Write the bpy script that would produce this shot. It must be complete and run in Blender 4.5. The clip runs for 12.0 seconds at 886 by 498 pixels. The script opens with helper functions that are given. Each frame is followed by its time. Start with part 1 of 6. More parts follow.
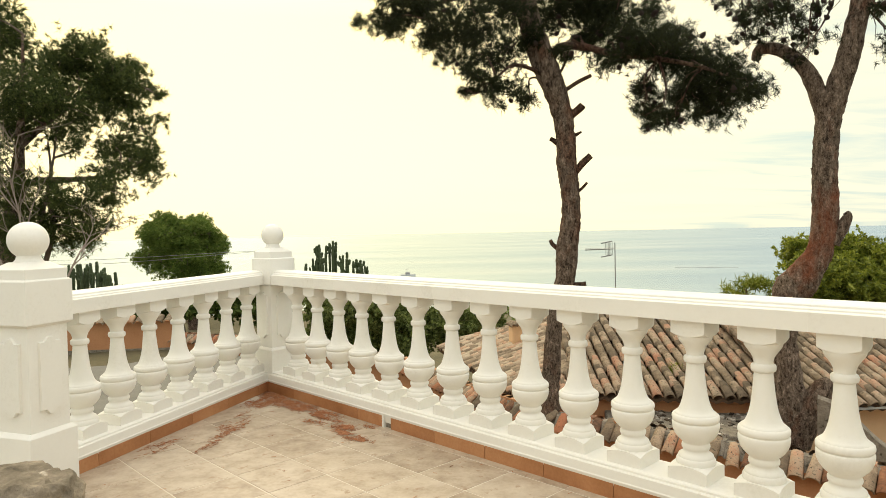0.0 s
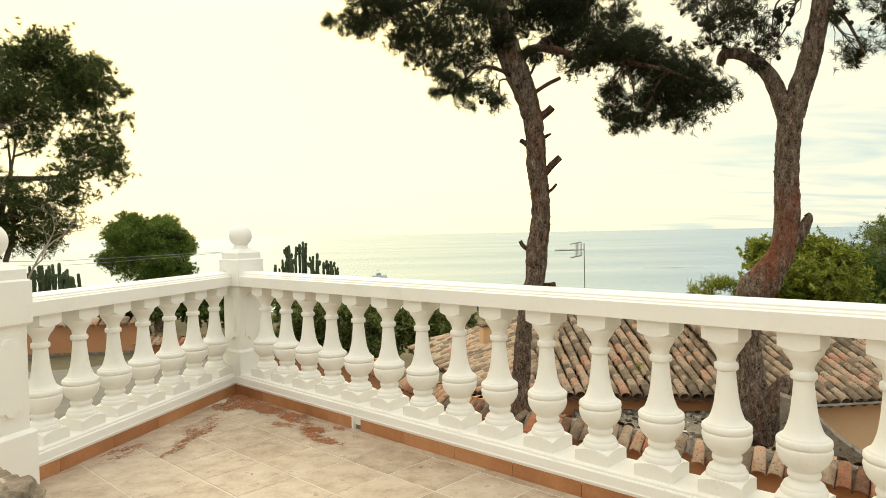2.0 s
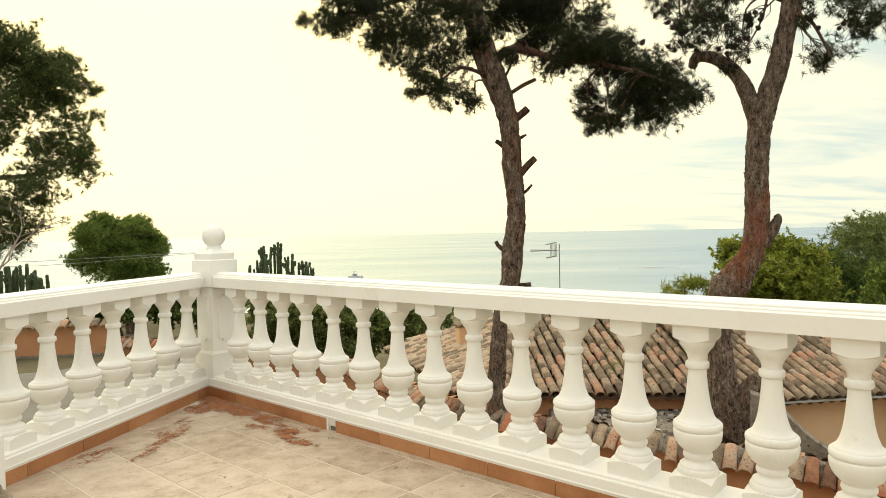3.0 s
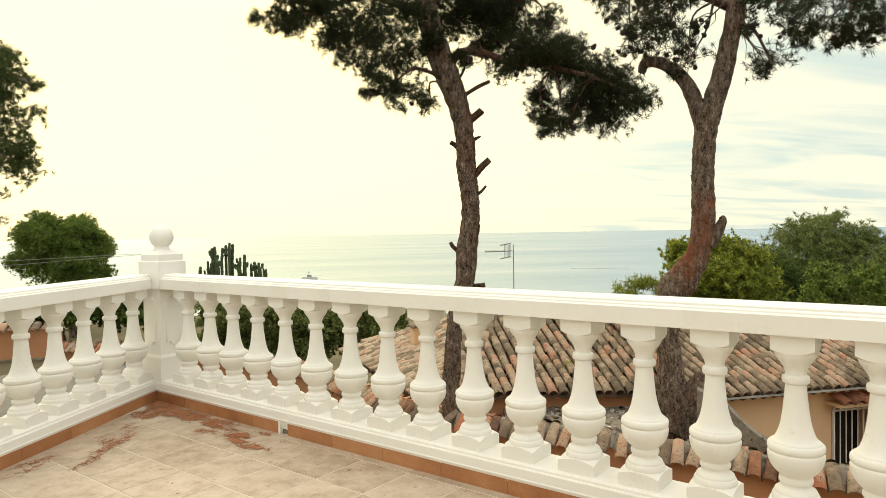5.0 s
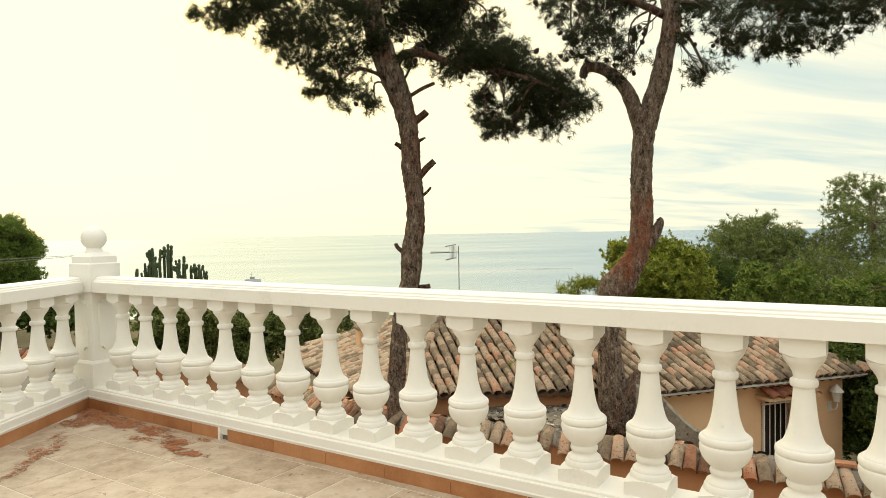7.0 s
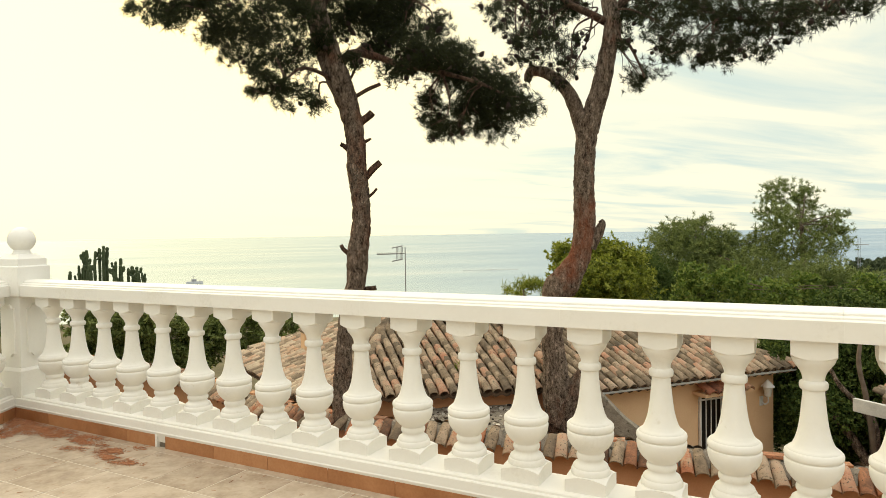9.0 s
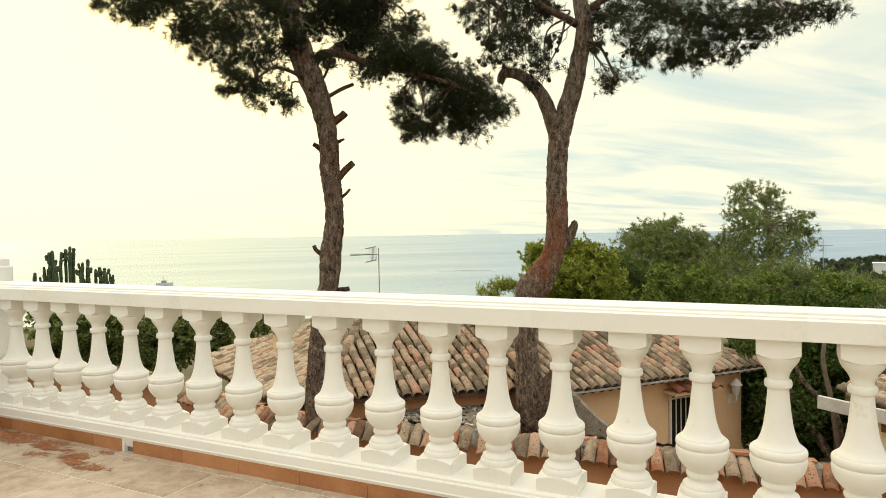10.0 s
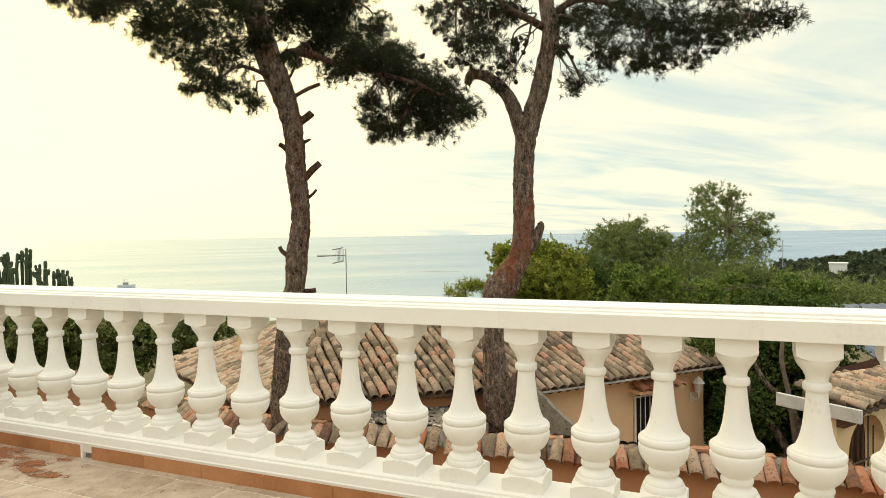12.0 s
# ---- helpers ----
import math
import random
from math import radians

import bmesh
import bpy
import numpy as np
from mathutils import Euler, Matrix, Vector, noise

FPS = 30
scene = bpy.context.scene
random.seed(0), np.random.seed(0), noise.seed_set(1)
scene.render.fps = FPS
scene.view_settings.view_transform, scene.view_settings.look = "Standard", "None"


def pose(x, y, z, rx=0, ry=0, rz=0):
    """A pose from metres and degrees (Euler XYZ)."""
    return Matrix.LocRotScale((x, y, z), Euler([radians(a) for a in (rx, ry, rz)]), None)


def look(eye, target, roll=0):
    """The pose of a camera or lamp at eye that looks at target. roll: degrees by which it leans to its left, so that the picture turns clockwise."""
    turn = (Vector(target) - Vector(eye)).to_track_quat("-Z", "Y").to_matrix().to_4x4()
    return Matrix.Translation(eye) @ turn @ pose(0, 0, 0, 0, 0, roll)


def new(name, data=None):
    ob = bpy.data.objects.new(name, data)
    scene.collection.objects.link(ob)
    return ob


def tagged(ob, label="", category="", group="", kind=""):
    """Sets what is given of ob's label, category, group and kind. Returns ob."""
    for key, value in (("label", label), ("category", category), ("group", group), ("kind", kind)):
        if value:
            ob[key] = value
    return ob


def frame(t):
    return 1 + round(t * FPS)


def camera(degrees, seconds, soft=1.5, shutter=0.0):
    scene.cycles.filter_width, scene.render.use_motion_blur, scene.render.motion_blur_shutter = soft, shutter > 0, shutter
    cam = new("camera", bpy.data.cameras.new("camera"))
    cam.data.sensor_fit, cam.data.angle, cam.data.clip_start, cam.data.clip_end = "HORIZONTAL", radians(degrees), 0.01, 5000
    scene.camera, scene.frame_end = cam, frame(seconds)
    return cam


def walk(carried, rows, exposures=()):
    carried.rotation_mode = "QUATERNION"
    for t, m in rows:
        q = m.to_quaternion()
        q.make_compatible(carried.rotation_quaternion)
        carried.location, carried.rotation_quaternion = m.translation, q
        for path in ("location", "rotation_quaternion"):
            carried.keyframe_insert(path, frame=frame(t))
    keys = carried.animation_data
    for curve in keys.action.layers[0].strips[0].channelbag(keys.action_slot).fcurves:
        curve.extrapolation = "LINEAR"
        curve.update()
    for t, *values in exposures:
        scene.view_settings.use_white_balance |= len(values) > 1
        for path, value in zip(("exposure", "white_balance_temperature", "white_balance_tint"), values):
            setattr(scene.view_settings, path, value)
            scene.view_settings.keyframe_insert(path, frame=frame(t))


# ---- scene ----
cam = camera(67.44, 12.0, soft=0.9)
PATH = [
    (0.0, pose(0.0000, -0.0000, 1.2500, 88.410, 1.128, -0.000)),
    (0.5, pose(0.0014, -0.0007, 1.2501, 88.404, 1.086, -0.441)),
    (1.0, pose(0.0033, -0.0016, 1.2501, 88.415, 1.081, -1.013)),
    (1.5, pose(0.0053, -0.0027, 1.2502, 88.408, 1.084, -1.649)),
    (2.0, pose(0.0080, -0.0040, 1.2504, 88.432, 1.076, -2.482)),
    (2.5, pose(0.0114, -0.0057, 1.2505, 88.424, 1.063, -3.519)),
    (3.0, pose(0.0146, -0.0073, 1.2507, 88.427, 1.048, -4.514)),
    (5.0, pose(0.0270, -0.0135, 1.2512, 88.429, 0.969, -8.342)),
    (5.5, pose(0.0310, -0.0155, 1.2514, 88.429, 0.968, -9.569)),
    (6.0, pose(0.0352, -0.0177, 1.2516, 88.442, 0.962, -10.884)),
    (6.5, pose(0.0387, -0.0194, 1.2517, 88.437, 0.926, -11.955)),
    (7.0, pose(0.0420, -0.0211, 1.2519, 88.449, 0.929, -12.977)),
    (9.0, pose(0.0567, -0.0284, 1.2525, 88.499, 0.877, -17.516)),
    (9.5, pose(0.0603, -0.0302, 1.2527, 88.519, 0.835, -18.628)),
    (10.0, pose(0.0639, -0.0320, 1.2529, 88.530, 0.825, -19.751)),
    (10.5, pose(0.0669, -0.0336, 1.2530, 88.551, 0.853, -20.682)),
    (11.0, pose(0.0695, -0.0348, 1.2531, 88.557, 0.853, -21.465)),
    (11.5, pose(0.0712, -0.0357, 1.2532, 88.567, 0.866, -22.013)),
    (12.0, pose(0.0728, -0.0365, 1.2533, 88.569, 0.816, -22.499)),
]
walk(cam, PATH)

# ---------------------------------------------------------------- world, sun
SUN_AZ, SUN_EL = radians(-20), radians(32)      # azimuth from +y towards +x
SUN_DIR = Vector((math.sin(SUN_AZ) * math.cos(SUN_EL), math.cos(SUN_AZ) * math.cos(SUN_EL), math.sin(SUN_EL)))


class Nodes:
    """Short hand for building a node tree."""

    def __init__(self, tree):
        self.t = tree
        tree.nodes.clear()

    def add(self, kind, sockets=None, **props):
        n = self.t.nodes.new(kind)
        for k, v in props.items():
            setattr(n, k, v)
        for k, v in (sockets or {}).items():
            if isinstance(v, bpy.types.NodeSocket):
                self.t.links.new(v, n.inputs[k])
            else:
                n.inputs[k].default_value = v
        return n

    def math(self, op, a, b=0.0, c=0.0):
        return self.add("ShaderNodeMath", {0: a, 1: b, 2: c}, operation=op).outputs[0]

    def noise(self, vec, scale, detail=4.0, rough=0.55, distort=0.0):
        return self.add("ShaderNodeTexNoise", {"Vector": vec, "Scale": scale, "Detail": detail, "Roughness": rough, "Distortion": distort}).outputs[0]

    def ramp(self, fac, stops):
        n = self.add("ShaderNodeValToRGB", {0: fac})
        e = n.color_ramp.elements
        while len(e) < len(stops):
            e.new(0.5)
        for el, (p, c) in zip(e, stops):
            el.position, el.color = p, (*c, 1) if len(c) == 3 else c
        return n.outputs[0]

    def mix(self, fac, a, b, mode="MIX"):
        n = self.add("ShaderNodeMix", data_type="RGBA", blend_type=mode)
        for i, v in ((0, fac), (6, a), (7, b)):
            if isinstance(v, bpy.types.NodeSocket):
                self.t.links.new(v, n.inputs[i])
            else:
                n.inputs[i].default_value = v if i == 0 else (*v, 1)
        return n.outputs[2]


def build_world():
    world = bpy.data.worlds.new("overcast_sky")
    world.use_nodes = True
    scene.world = world
    g = Nodes(world.node_tree)
    way = g.add("ShaderNodeTexCoord").outputs["Generated"]
    sep = g.add("ShaderNodeSeparateXYZ", {0: way})
    x, y, z = sep.outputs
    up = g.math("MAXIMUM", z, 0.0)
    # cloud sheet seen from below: streaks flatten towards the horizon
    den = g.math("ADD", up, 0.12)
    flat = g.add("ShaderNodeCombineXYZ", {0: g.math("DIVIDE", x, den), 1: g.math("DIVIDE", y, den), 2: 0.0}).outputs[0]
    streak = g.add("ShaderNodeMapping", {0: flat, "Rotation": (0, 0, 0.5), "Scale": (0.55, 1.5, 1)}).outputs[0]
    n1 = g.noise(streak, 1.1, 7.0, 0.56, 0.5)
    near_sun = g.add("ShaderNodeVectorMath", {0: way, 1: SUN_DIR}, operation="DOT_PRODUCT").outputs["Value"]
    glow = g.math("POWER", g.math("MAXIMUM", near_sun, 0.0), 5.0)
    # thinner cloud away from the sun
    thin = g.ramp(near_sun, [(0.62, (1, 1, 1)), (0.84, (0, 0, 0))])
    gap = g.math("MULTIPLY", g.ramp(n1, [(0.41, (0, 0, 0)), (0.63, (1, 1, 1))]), thin)
    cloud = g.mix(gap, (1.02, 0.975, 0.735), (0.66, 0.765, 0.69))
    # brighter overhead, as under any even cloud cover, and near the hidden sun
    lift = g.math("MULTIPLY_ADD", g.ramp(up, [(0.30, (0, 0, 0)), (0.75, (1, 1, 1))]), 1.0, 0.0)
    top = g.mix(lift, cloud, (1.66, 1.63, 1.53))
    halo = g.mix(g.math("MINIMUM", g.math("MULTIPLY", glow, 1.2), 1.0), (1, 1, 1), (1.92, 1.64, 0.98))
    total = g.mix(1.0, top, halo, "MULTIPLY")
    sky = g.add("ShaderNodeTexSky", sky_type="NISHITA", sun_disc=False, sun_elevation=SUN_EL, sun_rotation=SUN_AZ)
    clear = g.add("ShaderNodeBackground", {0: sky.outputs[0], 1: 0.01})
    over = g.add("ShaderNodeBackground", {0: total, 1: 1.0})
    both = g.add("ShaderNodeAddShader", {0: clear.outputs[0], 1: over.outputs[0]})
    g.add("ShaderNodeOutputWorld", {0: both.outputs[0]})


build_world()
sun_data = bpy.data.lights.new("sun", "SUN")
sun_data.energy, sun_data.angle, sun_data.color = 0.5, radians(20), (1.0, 0.93, 0.82)
sun = new("sun", sun_data)
sun.matrix_world = look(SUN_DIR * 50, (0, 0, 0))


# ---------------------------------------------------------------- materials
def material(name, stops, scale=3.0, fine=40.0, rough=0.8, bump=0.3, depth=0.01, spec=0.3, per=0.0, spots=None, island=False, detail=6.0, trans=0.0):
    """Two scales of noise through a colour ramp, relief from the same noise. per: variation from piece to piece.
    spots: (colour, size per metre, amount) of stains with a shape of their own."""
    m = bpy.data.materials.new(name)
    m.use_nodes = True
    g = Nodes(m.node_tree)
    where = g.add("ShaderNodeNewGeometry")
    obj = g.add("ShaderNodeObjectInfo").outputs["Random"]
    one = where.outputs["Random Per Island"] if island else obj
    pos = where.outputs["Position"]
    shifted = g.add("ShaderNodeVectorMath", {0: pos, 1: g.add("ShaderNodeCombineXYZ", {0: g.math("MULTIPLY", one, 37.0 if per else 0.0), 1: 0.0, 2: 0.0}).outputs[0]}).outputs[0]
    big = g.noise(shifted, scale, detail)
    small = g.noise(shifted, fine, 4.0, 0.65)
    fac = g.math("MULTIPLY_ADD", small, 0.35, g.math("MULTIPLY", big, 0.65))
    fac = g.math("MULTIPLY_ADD", g.math("SUBTRACT", one, 0.5), per, fac)
    col = g.ramp(fac, stops)
    if spots:
        blot = g.ramp(g.noise(shifted, spots[1], 5.0, 0.7), [(0.62 - spots[2], (0, 0, 0)), (0.70 - spots[2], (1, 1, 1))])
        col = g.mix(blot, col, spots[0])
    hgt = g.math("MULTIPLY_ADD", small, 0.5, big)
    bmp = g.add("ShaderNodeBump", {"Strength": bump, "Distance": depth, "Height": hgt})
    rgh = g.math("MULTIPLY_ADD", small, 0.2, rough - 0.1)
    b = g.add("ShaderNodeBsdfPrincipled", {"Base Color": col, "Roughness": rgh, "Normal": bmp.outputs[0], "Specular IOR Level": spec})
    out = b.outputs[0]
    if trans:
        t = g.add("ShaderNodeBsdfTranslucent", {0: col})
        out = g.add("ShaderNodeMixShader", {0: trans, 1: out, 2: t.outputs[0]}).outputs[0]
    g.add("ShaderNodeOutputMaterial", {0: out})
    return m


WHITE = material("white_masonry_paint", [(0.28, (0.71, 0.685, 0.62)), (0.45, (0.795, 0.775, 0.72)), (0.75, (0.825, 0.81, 0.76))], 2.6, 60, 0.5, 0.15, 0.004, 0.35, 0.06, ((0.66, 0.62, 0.53), 5.0, -0.06))
FLOOR = material("beige_floor_tile", [(0.30, (0.235, 0.17, 0.115)), (0.42, (0.35, 0.272, 0.196)), (0.55, (0.445, 0.362, 0.275)), (0.75, (0.55, 0.475, 0.38))], 9.0, 42, 0.42, 0.22, 0.003, 0.45, 0.14, ((0.31, 0.21, 0.135), 14.0, 0.03))
GROUT = material("pale_grout", [(0.3, (0.54, 0.48, 0.39)), (0.7, (0.70, 0.65, 0.56))], 3, 40, 0.9)
SKIRT = material("terracotta_skirting", [(0.3, (0.30, 0.12, 0.045)), (0.55, (0.42, 0.19, 0.08)), (0.8, (0.52, 0.27, 0.13))], 5, 70, 0.55, 0.15, 0.003, 0.4, 0.25)
TILE = material("weathered_clay_tile", [(0.10, (0.12, 0.095, 0.068)), (0.28, (0.21, 0.160, 0.110)), (0.44, (0.30, 0.225, 0.150)), (0.58, (0.46, 0.355, 0.25)), (0.74, (0.50, 0.315, 0.21)), (0.95, (0.47, 0.21, 0.125))], 9.0, 48, 0.9, 0.7, 0.010, 0.2, 0.62, ((0.085, 0.076, 0.055), 34.0, 0.06))
TILE_FAR = material("weathered_clay_tile_far", [(0.10, (0.12, 0.095, 0.068)), (0.28, (0.21, 0.160, 0.110)), (0.44, (0.30, 0.225, 0.150)), (0.58, (0.46, 0.355, 0.25)), (0.74, (0.50, 0.315, 0.21)), (0.95, (0.47, 0.21, 0.125))], 9.0, 48, 0.9, 0.7, 0.010, 0.2, 0.62, ((0.085, 0.076, 0.055), 34.0, 0.06), island=True)
PALETILE = material("bleached_clay_tile", [(0.15, (0.19, 0.145, 0.10)), (0.40, (0.38, 0.29, 0.20)), (0.6, (0.54, 0.44, 0.32)), (0.85, (0.50, 0.31, 0.20))], 7.0, 40, 0.9, 0.6, 0.010, 0.2, 0.7, ((0.13, 0.105, 0.08), 26.0, 0.03))
PALETILE_FAR = material("bleached_clay_tile_far", [(0.15, (0.19, 0.145, 0.10)), (0.40, (0.38, 0.29, 0.20)), (0.6, (0.54, 0.44, 0.32)), (0.85, (0.50, 0.31, 0.20))], 7.0, 40, 0.9, 0.6, 0.010, 0.2, 0.7, ((0.13, 0.105, 0.08), 26.0, 0.03), island=True)
CHANNEL = material("dark_channel_tile", [(0.25, (0.05, 0.038, 0.03)), (0.55, (0.13, 0.085, 0.055)), (0.8, (0.22, 0.14, 0.09))], 4, 30, 0.95, 0.5, 0.02)
REDTILE = material("red_clay_tile", [(0.15, (0.12, 0.055, 0.038)), (0.42, (0.30, 0.115, 0.065)), (0.62, (0.42, 0.19, 0.105)), (0.85, (0.42, 0.29, 0.19))], 5.0, 26, 0.88, 0.7, 0.014, 0.2, 0.5, ((0.07, 0.058, 0.045), 10.0, 0.08))
COPING = material("lichened_red_clay_tile", [(0.12, (0.10, 0.065, 0.045)), (0.32, (0.24, 0.125, 0.075)), (0.50, (0.42, 0.195, 0.105)), (0.66, (0.45, 0.18, 0.095)), (0.85, (0.50, 0.36, 0.24))], 9.0, 44, 0.9, 0.8, 0.012, 0.2, 0.65, ((0.085, 0.074, 0.055), 30.0, 0.05))
MORTAR = material("grey_mortar", [(0.3, (0.13, 0.11, 0.085)), (0.55, (0.27, 0.235, 0.185)), (0.8, (0.38, 0.34, 0.28))], 8, 50, 0.95, 0.8, 0.03, 0.2, 0.0, ((0.06, 0.055, 0.04), 14.0, 0.05))
RUBBLE = material("pale_grit_and_dead_leaves", [(0.2, (0.035, 0.03, 0.024)), (0.45, (0.12, 0.09, 0.065)), (0.6, (0.34, 0.30, 0.25)), (0.8, (0.55, 0.50, 0.43))], 8, 40, 0.95, 0.5, 0.01, 0.2, 0.8, None, True)
ORANGE = material("orange_render", [(0.3, (0.42, 0.195, 0.095)), (0.55, (0.51, 0.255, 0.13)), (0.8, (0.57, 0.31, 0.17))], 1.6, 45, 0.9, 0.3, 0.006, 0.2, 0.0, ((0.36, 0.18, 0.095), 2.5, -0.02))
PEACH = material("peach_render", [(0.3, (0.70, 0.45, 0.255)), (0.55, (0.78, 0.53, 0.32)), (0.8, (0.82, 0.59, 0.38))], 1.4, 45, 0.9, 0.3, 0.006, 0.2)
CREAM = material("cream_render", [(0.3, (0.62, 0.46, 0.26)), (0.55, (0.72, 0.56, 0.34)), (0.8, (0.78, 0.63, 0.42))], 1.4, 45, 0.9, 0.3, 0.006, 0.2)
TWIG = material("grey_twig", [(0.3, (0.10, 0.075, 0.055)), (0.7, (0.22, 0.17, 0.13))], 9, 60, 0.95)
PALETWIG = material("pale_dead_twig", [(0.3, (0.20, 0.155, 0.125)), (0.7, (0.38, 0.32, 0.27))], 9, 60, 0.95)
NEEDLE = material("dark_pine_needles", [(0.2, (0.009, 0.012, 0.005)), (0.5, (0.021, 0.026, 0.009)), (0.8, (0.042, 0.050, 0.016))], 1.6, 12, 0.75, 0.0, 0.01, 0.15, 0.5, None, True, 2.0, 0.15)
GREEN = material("green_pine_needles", [(0.2, (0.030, 0.056, 0.014)), (0.5, (0.075, 0.118, 0.026)), (0.8, (0.15, 0.19, 0.045))], 1.2, 12, 0.7, 0.0, 0.01, 0.2, 0.5, None, True, 2.0, 0.25)
OLIVE = material("olive_green_foliage", [(0.2, (0.060, 0.082, 0.022)), (0.5, (0.158, 0.200, 0.058)), (0.8, (0.30, 0.345, 0.115))], 1.0, 12, 0.55, 0.0, 0.01, 0.25, 0.5, None, True, 2.0, 0.4)
YELLOWGREEN = material("yellow_green_foliage", [(0.2, (0.070, 0.100, 0.012)), (0.5, (0.205, 0.240, 0.030)), (0.8, (0.37, 0.385, 0.065))], 1.2, 12, 0.5, 0.0, 0.01, 0.3, 0.5, None, True, 2.0, 0.45)
DEEP = material("deep_olive_pine_needles", [(0.2, (0.020, 0.032, 0.010)), (0.5, (0.058, 0.080, 0.021)), (0.8, (0.125, 0.150, 0.038))], 1.2, 12, 0.7, 0.0, 0.01, 0.2, 0.5, None, True, 2.0, 0.2)
LUSH = material("lush_pine_needles", [(0.2, (0.045, 0.085, 0.016)), (0.5, (0.130, 0.195, 0.036)), (0.8, (0.27, 0.32, 0.07))], 1.0, 6, 0.6, 0.0, 0.01, 0.2, 0.5, None, True, 2.0, 0.3)
CACTUS = material("cactus_skin", [(0.3, (0.028, 0.045, 0.020)), (0.6, (0.07, 0.095, 0.042)), (0.8, (0.12, 0.145, 0.065))], 3, 30, 0.6, 0.3)
RUST = material("rust_brown_needles", [(0.2, (0.20, 0.072, 0.034)), (0.5, (0.36, 0.15, 0.072)), (0.8, (0.50, 0.26, 0.14))], 7, 60, 0.9, 0.3, 0.005, 0.2, 0.5, None, True)
STONE = material("rough_limestone", [(0.28, (0.07, 0.058, 0.042)), (0.48, (0.21, 0.175, 0.13)), (0.62, (0.34, 0.285, 0.215)), (0.8, (0.46, 0.40, 0.32))], 8, 45, 0.92, 0.9, 0.03, 0.2, 0.0, ((0.62, 0.55, 0.45), 7.0, -0.04))
EARTH = material("dry_earth", [(0.3, (0.06, 0.055, 0.03)), (0.55, (0.13, 0.11, 0.06)), (0.8, (0.20, 0.17, 0.10))], 0.6, 9, 0.95, 0.6, 0.05)
ASPHALT = material("grey_driveway", [(0.3, (0.13, 0.125, 0.11)), (0.55, (0.22, 0.21, 0.185)), (0.8, (0.30, 0.285, 0.25))], 0.8, 30, 0.9, 0.3)
METAL = material("galvanised_metal", [(0.3, (0.20, 0.20, 0.20)), (0.7, (0.36, 0.36, 0.36))], 9, 60, 0.45, 0.1)
CONE = material("dark_pine_cone", [(0.3, (0.018, 0.012, 0.009)), (0.7, (0.045, 0.03, 0.022))], 30, 90, 0.9, 0.3)
IRON = material("white_iron", [(0.3, (0.66, 0.64, 0.60)), (0.7, (0.80, 0.78, 0.74))], 9, 60, 0.5, 0.1)
DARKIRON = material("brown_iron", [(0.3, (0.05, 0.035, 0.028)), (0.7, (0.11, 0.075, 0.055))], 9, 60, 0.6, 0.2)
DARK = material("dark_interior", [(0.3, (0.012, 0.011, 0.010)), (0.7, (0.025, 0.022, 0.02))], 4, 30, 0.7, 0.1)
BOARD = material("grey_white_board", [(0.3, (0.40, 0.40, 0.38)), (0.55, (0.56, 0.56, 0.53)), (0.8, (0.66, 0.66, 0.63))], 6, 50, 0.8, 0.3, 0.006)
BROWN = material("dark_brown_wood", [(0.3, (0.06, 0.025, 0.016)), (0.7, (0.13, 0.055, 0.033))], 9, 60, 0.8, 0.3)
SLATE = material("blue_grey_sheet", [(0.3, (0.07, 0.09, 0.12)), (0.6, (0.13, 0.16, 0.20)), (0.85, (0.22, 0.25, 0.28))], 5, 40, 0.5, 0.2)
GLASS = material("milky_lamp_glass", [(0.3, (0.62, 0.60, 0.54)), (0.7, (0.74, 0.72, 0.66))], 9, 60, 0.25, 0.05)
HULL = material("white_hull", [(0.3, (0.68, 0.68, 0.66)), (0.7, (0.80, 0.80, 0.78))], 2, 20, 0.4, 0.05)
HILL = material("far_scrub", [(0.3, (0.036, 0.050, 0.026)), (0.55, (0.075, 0.096, 0.048)), (0.8, (0.150, 0.160, 0.085))], 0.06, 0.7, 0.95, 0.3, 0.5)


def sea_material():
    m = bpy.data.materials.new("calm_sea")
    m.use_nodes = True
    g = Nodes(m.node_tree)
    pos = g.add("ShaderNodeNewGeometry").outputs["Position"]
    long = g.add("ShaderNodeMapping", {0: pos, "Rotation": (0, 0, 0.25), "Scale": (0.25, 1.0, 1.0)}).outputs[0]
    wide = g.noise(long, 0.012, 5.0, 0.6)
    ripple = g.noise(long, 0.35, 5.0, 0.6)
    col = g.ramp(wide, [(0.35, (0.545, 0.635, 0.77)), (0.55, (0.60, 0.68, 0.805)), (0.7, (0.665, 0.725, 0.835))])
    bmp = g.add("ShaderNodeBump", {"Strength": 0.12, "Distance": 0.4, "Height": ripple})
    gloss = g.add("ShaderNodeBsdfGlossy", {"Color": col, "Roughness": 0.22, "Normal": bmp.outputs[0]})
    deep = g.add("ShaderNodeBsdfDiffuse", {"Color": (0.05, 0.16, 0.18, 1)})
    s = g.add("ShaderNodeMixShader", {0: 0.88, 1: deep.outputs[0], 2: gloss.outputs[0]})
    g.add("ShaderNodeOutputMaterial", {0: s.outputs[0]})
    return m


SEA = sea_material()


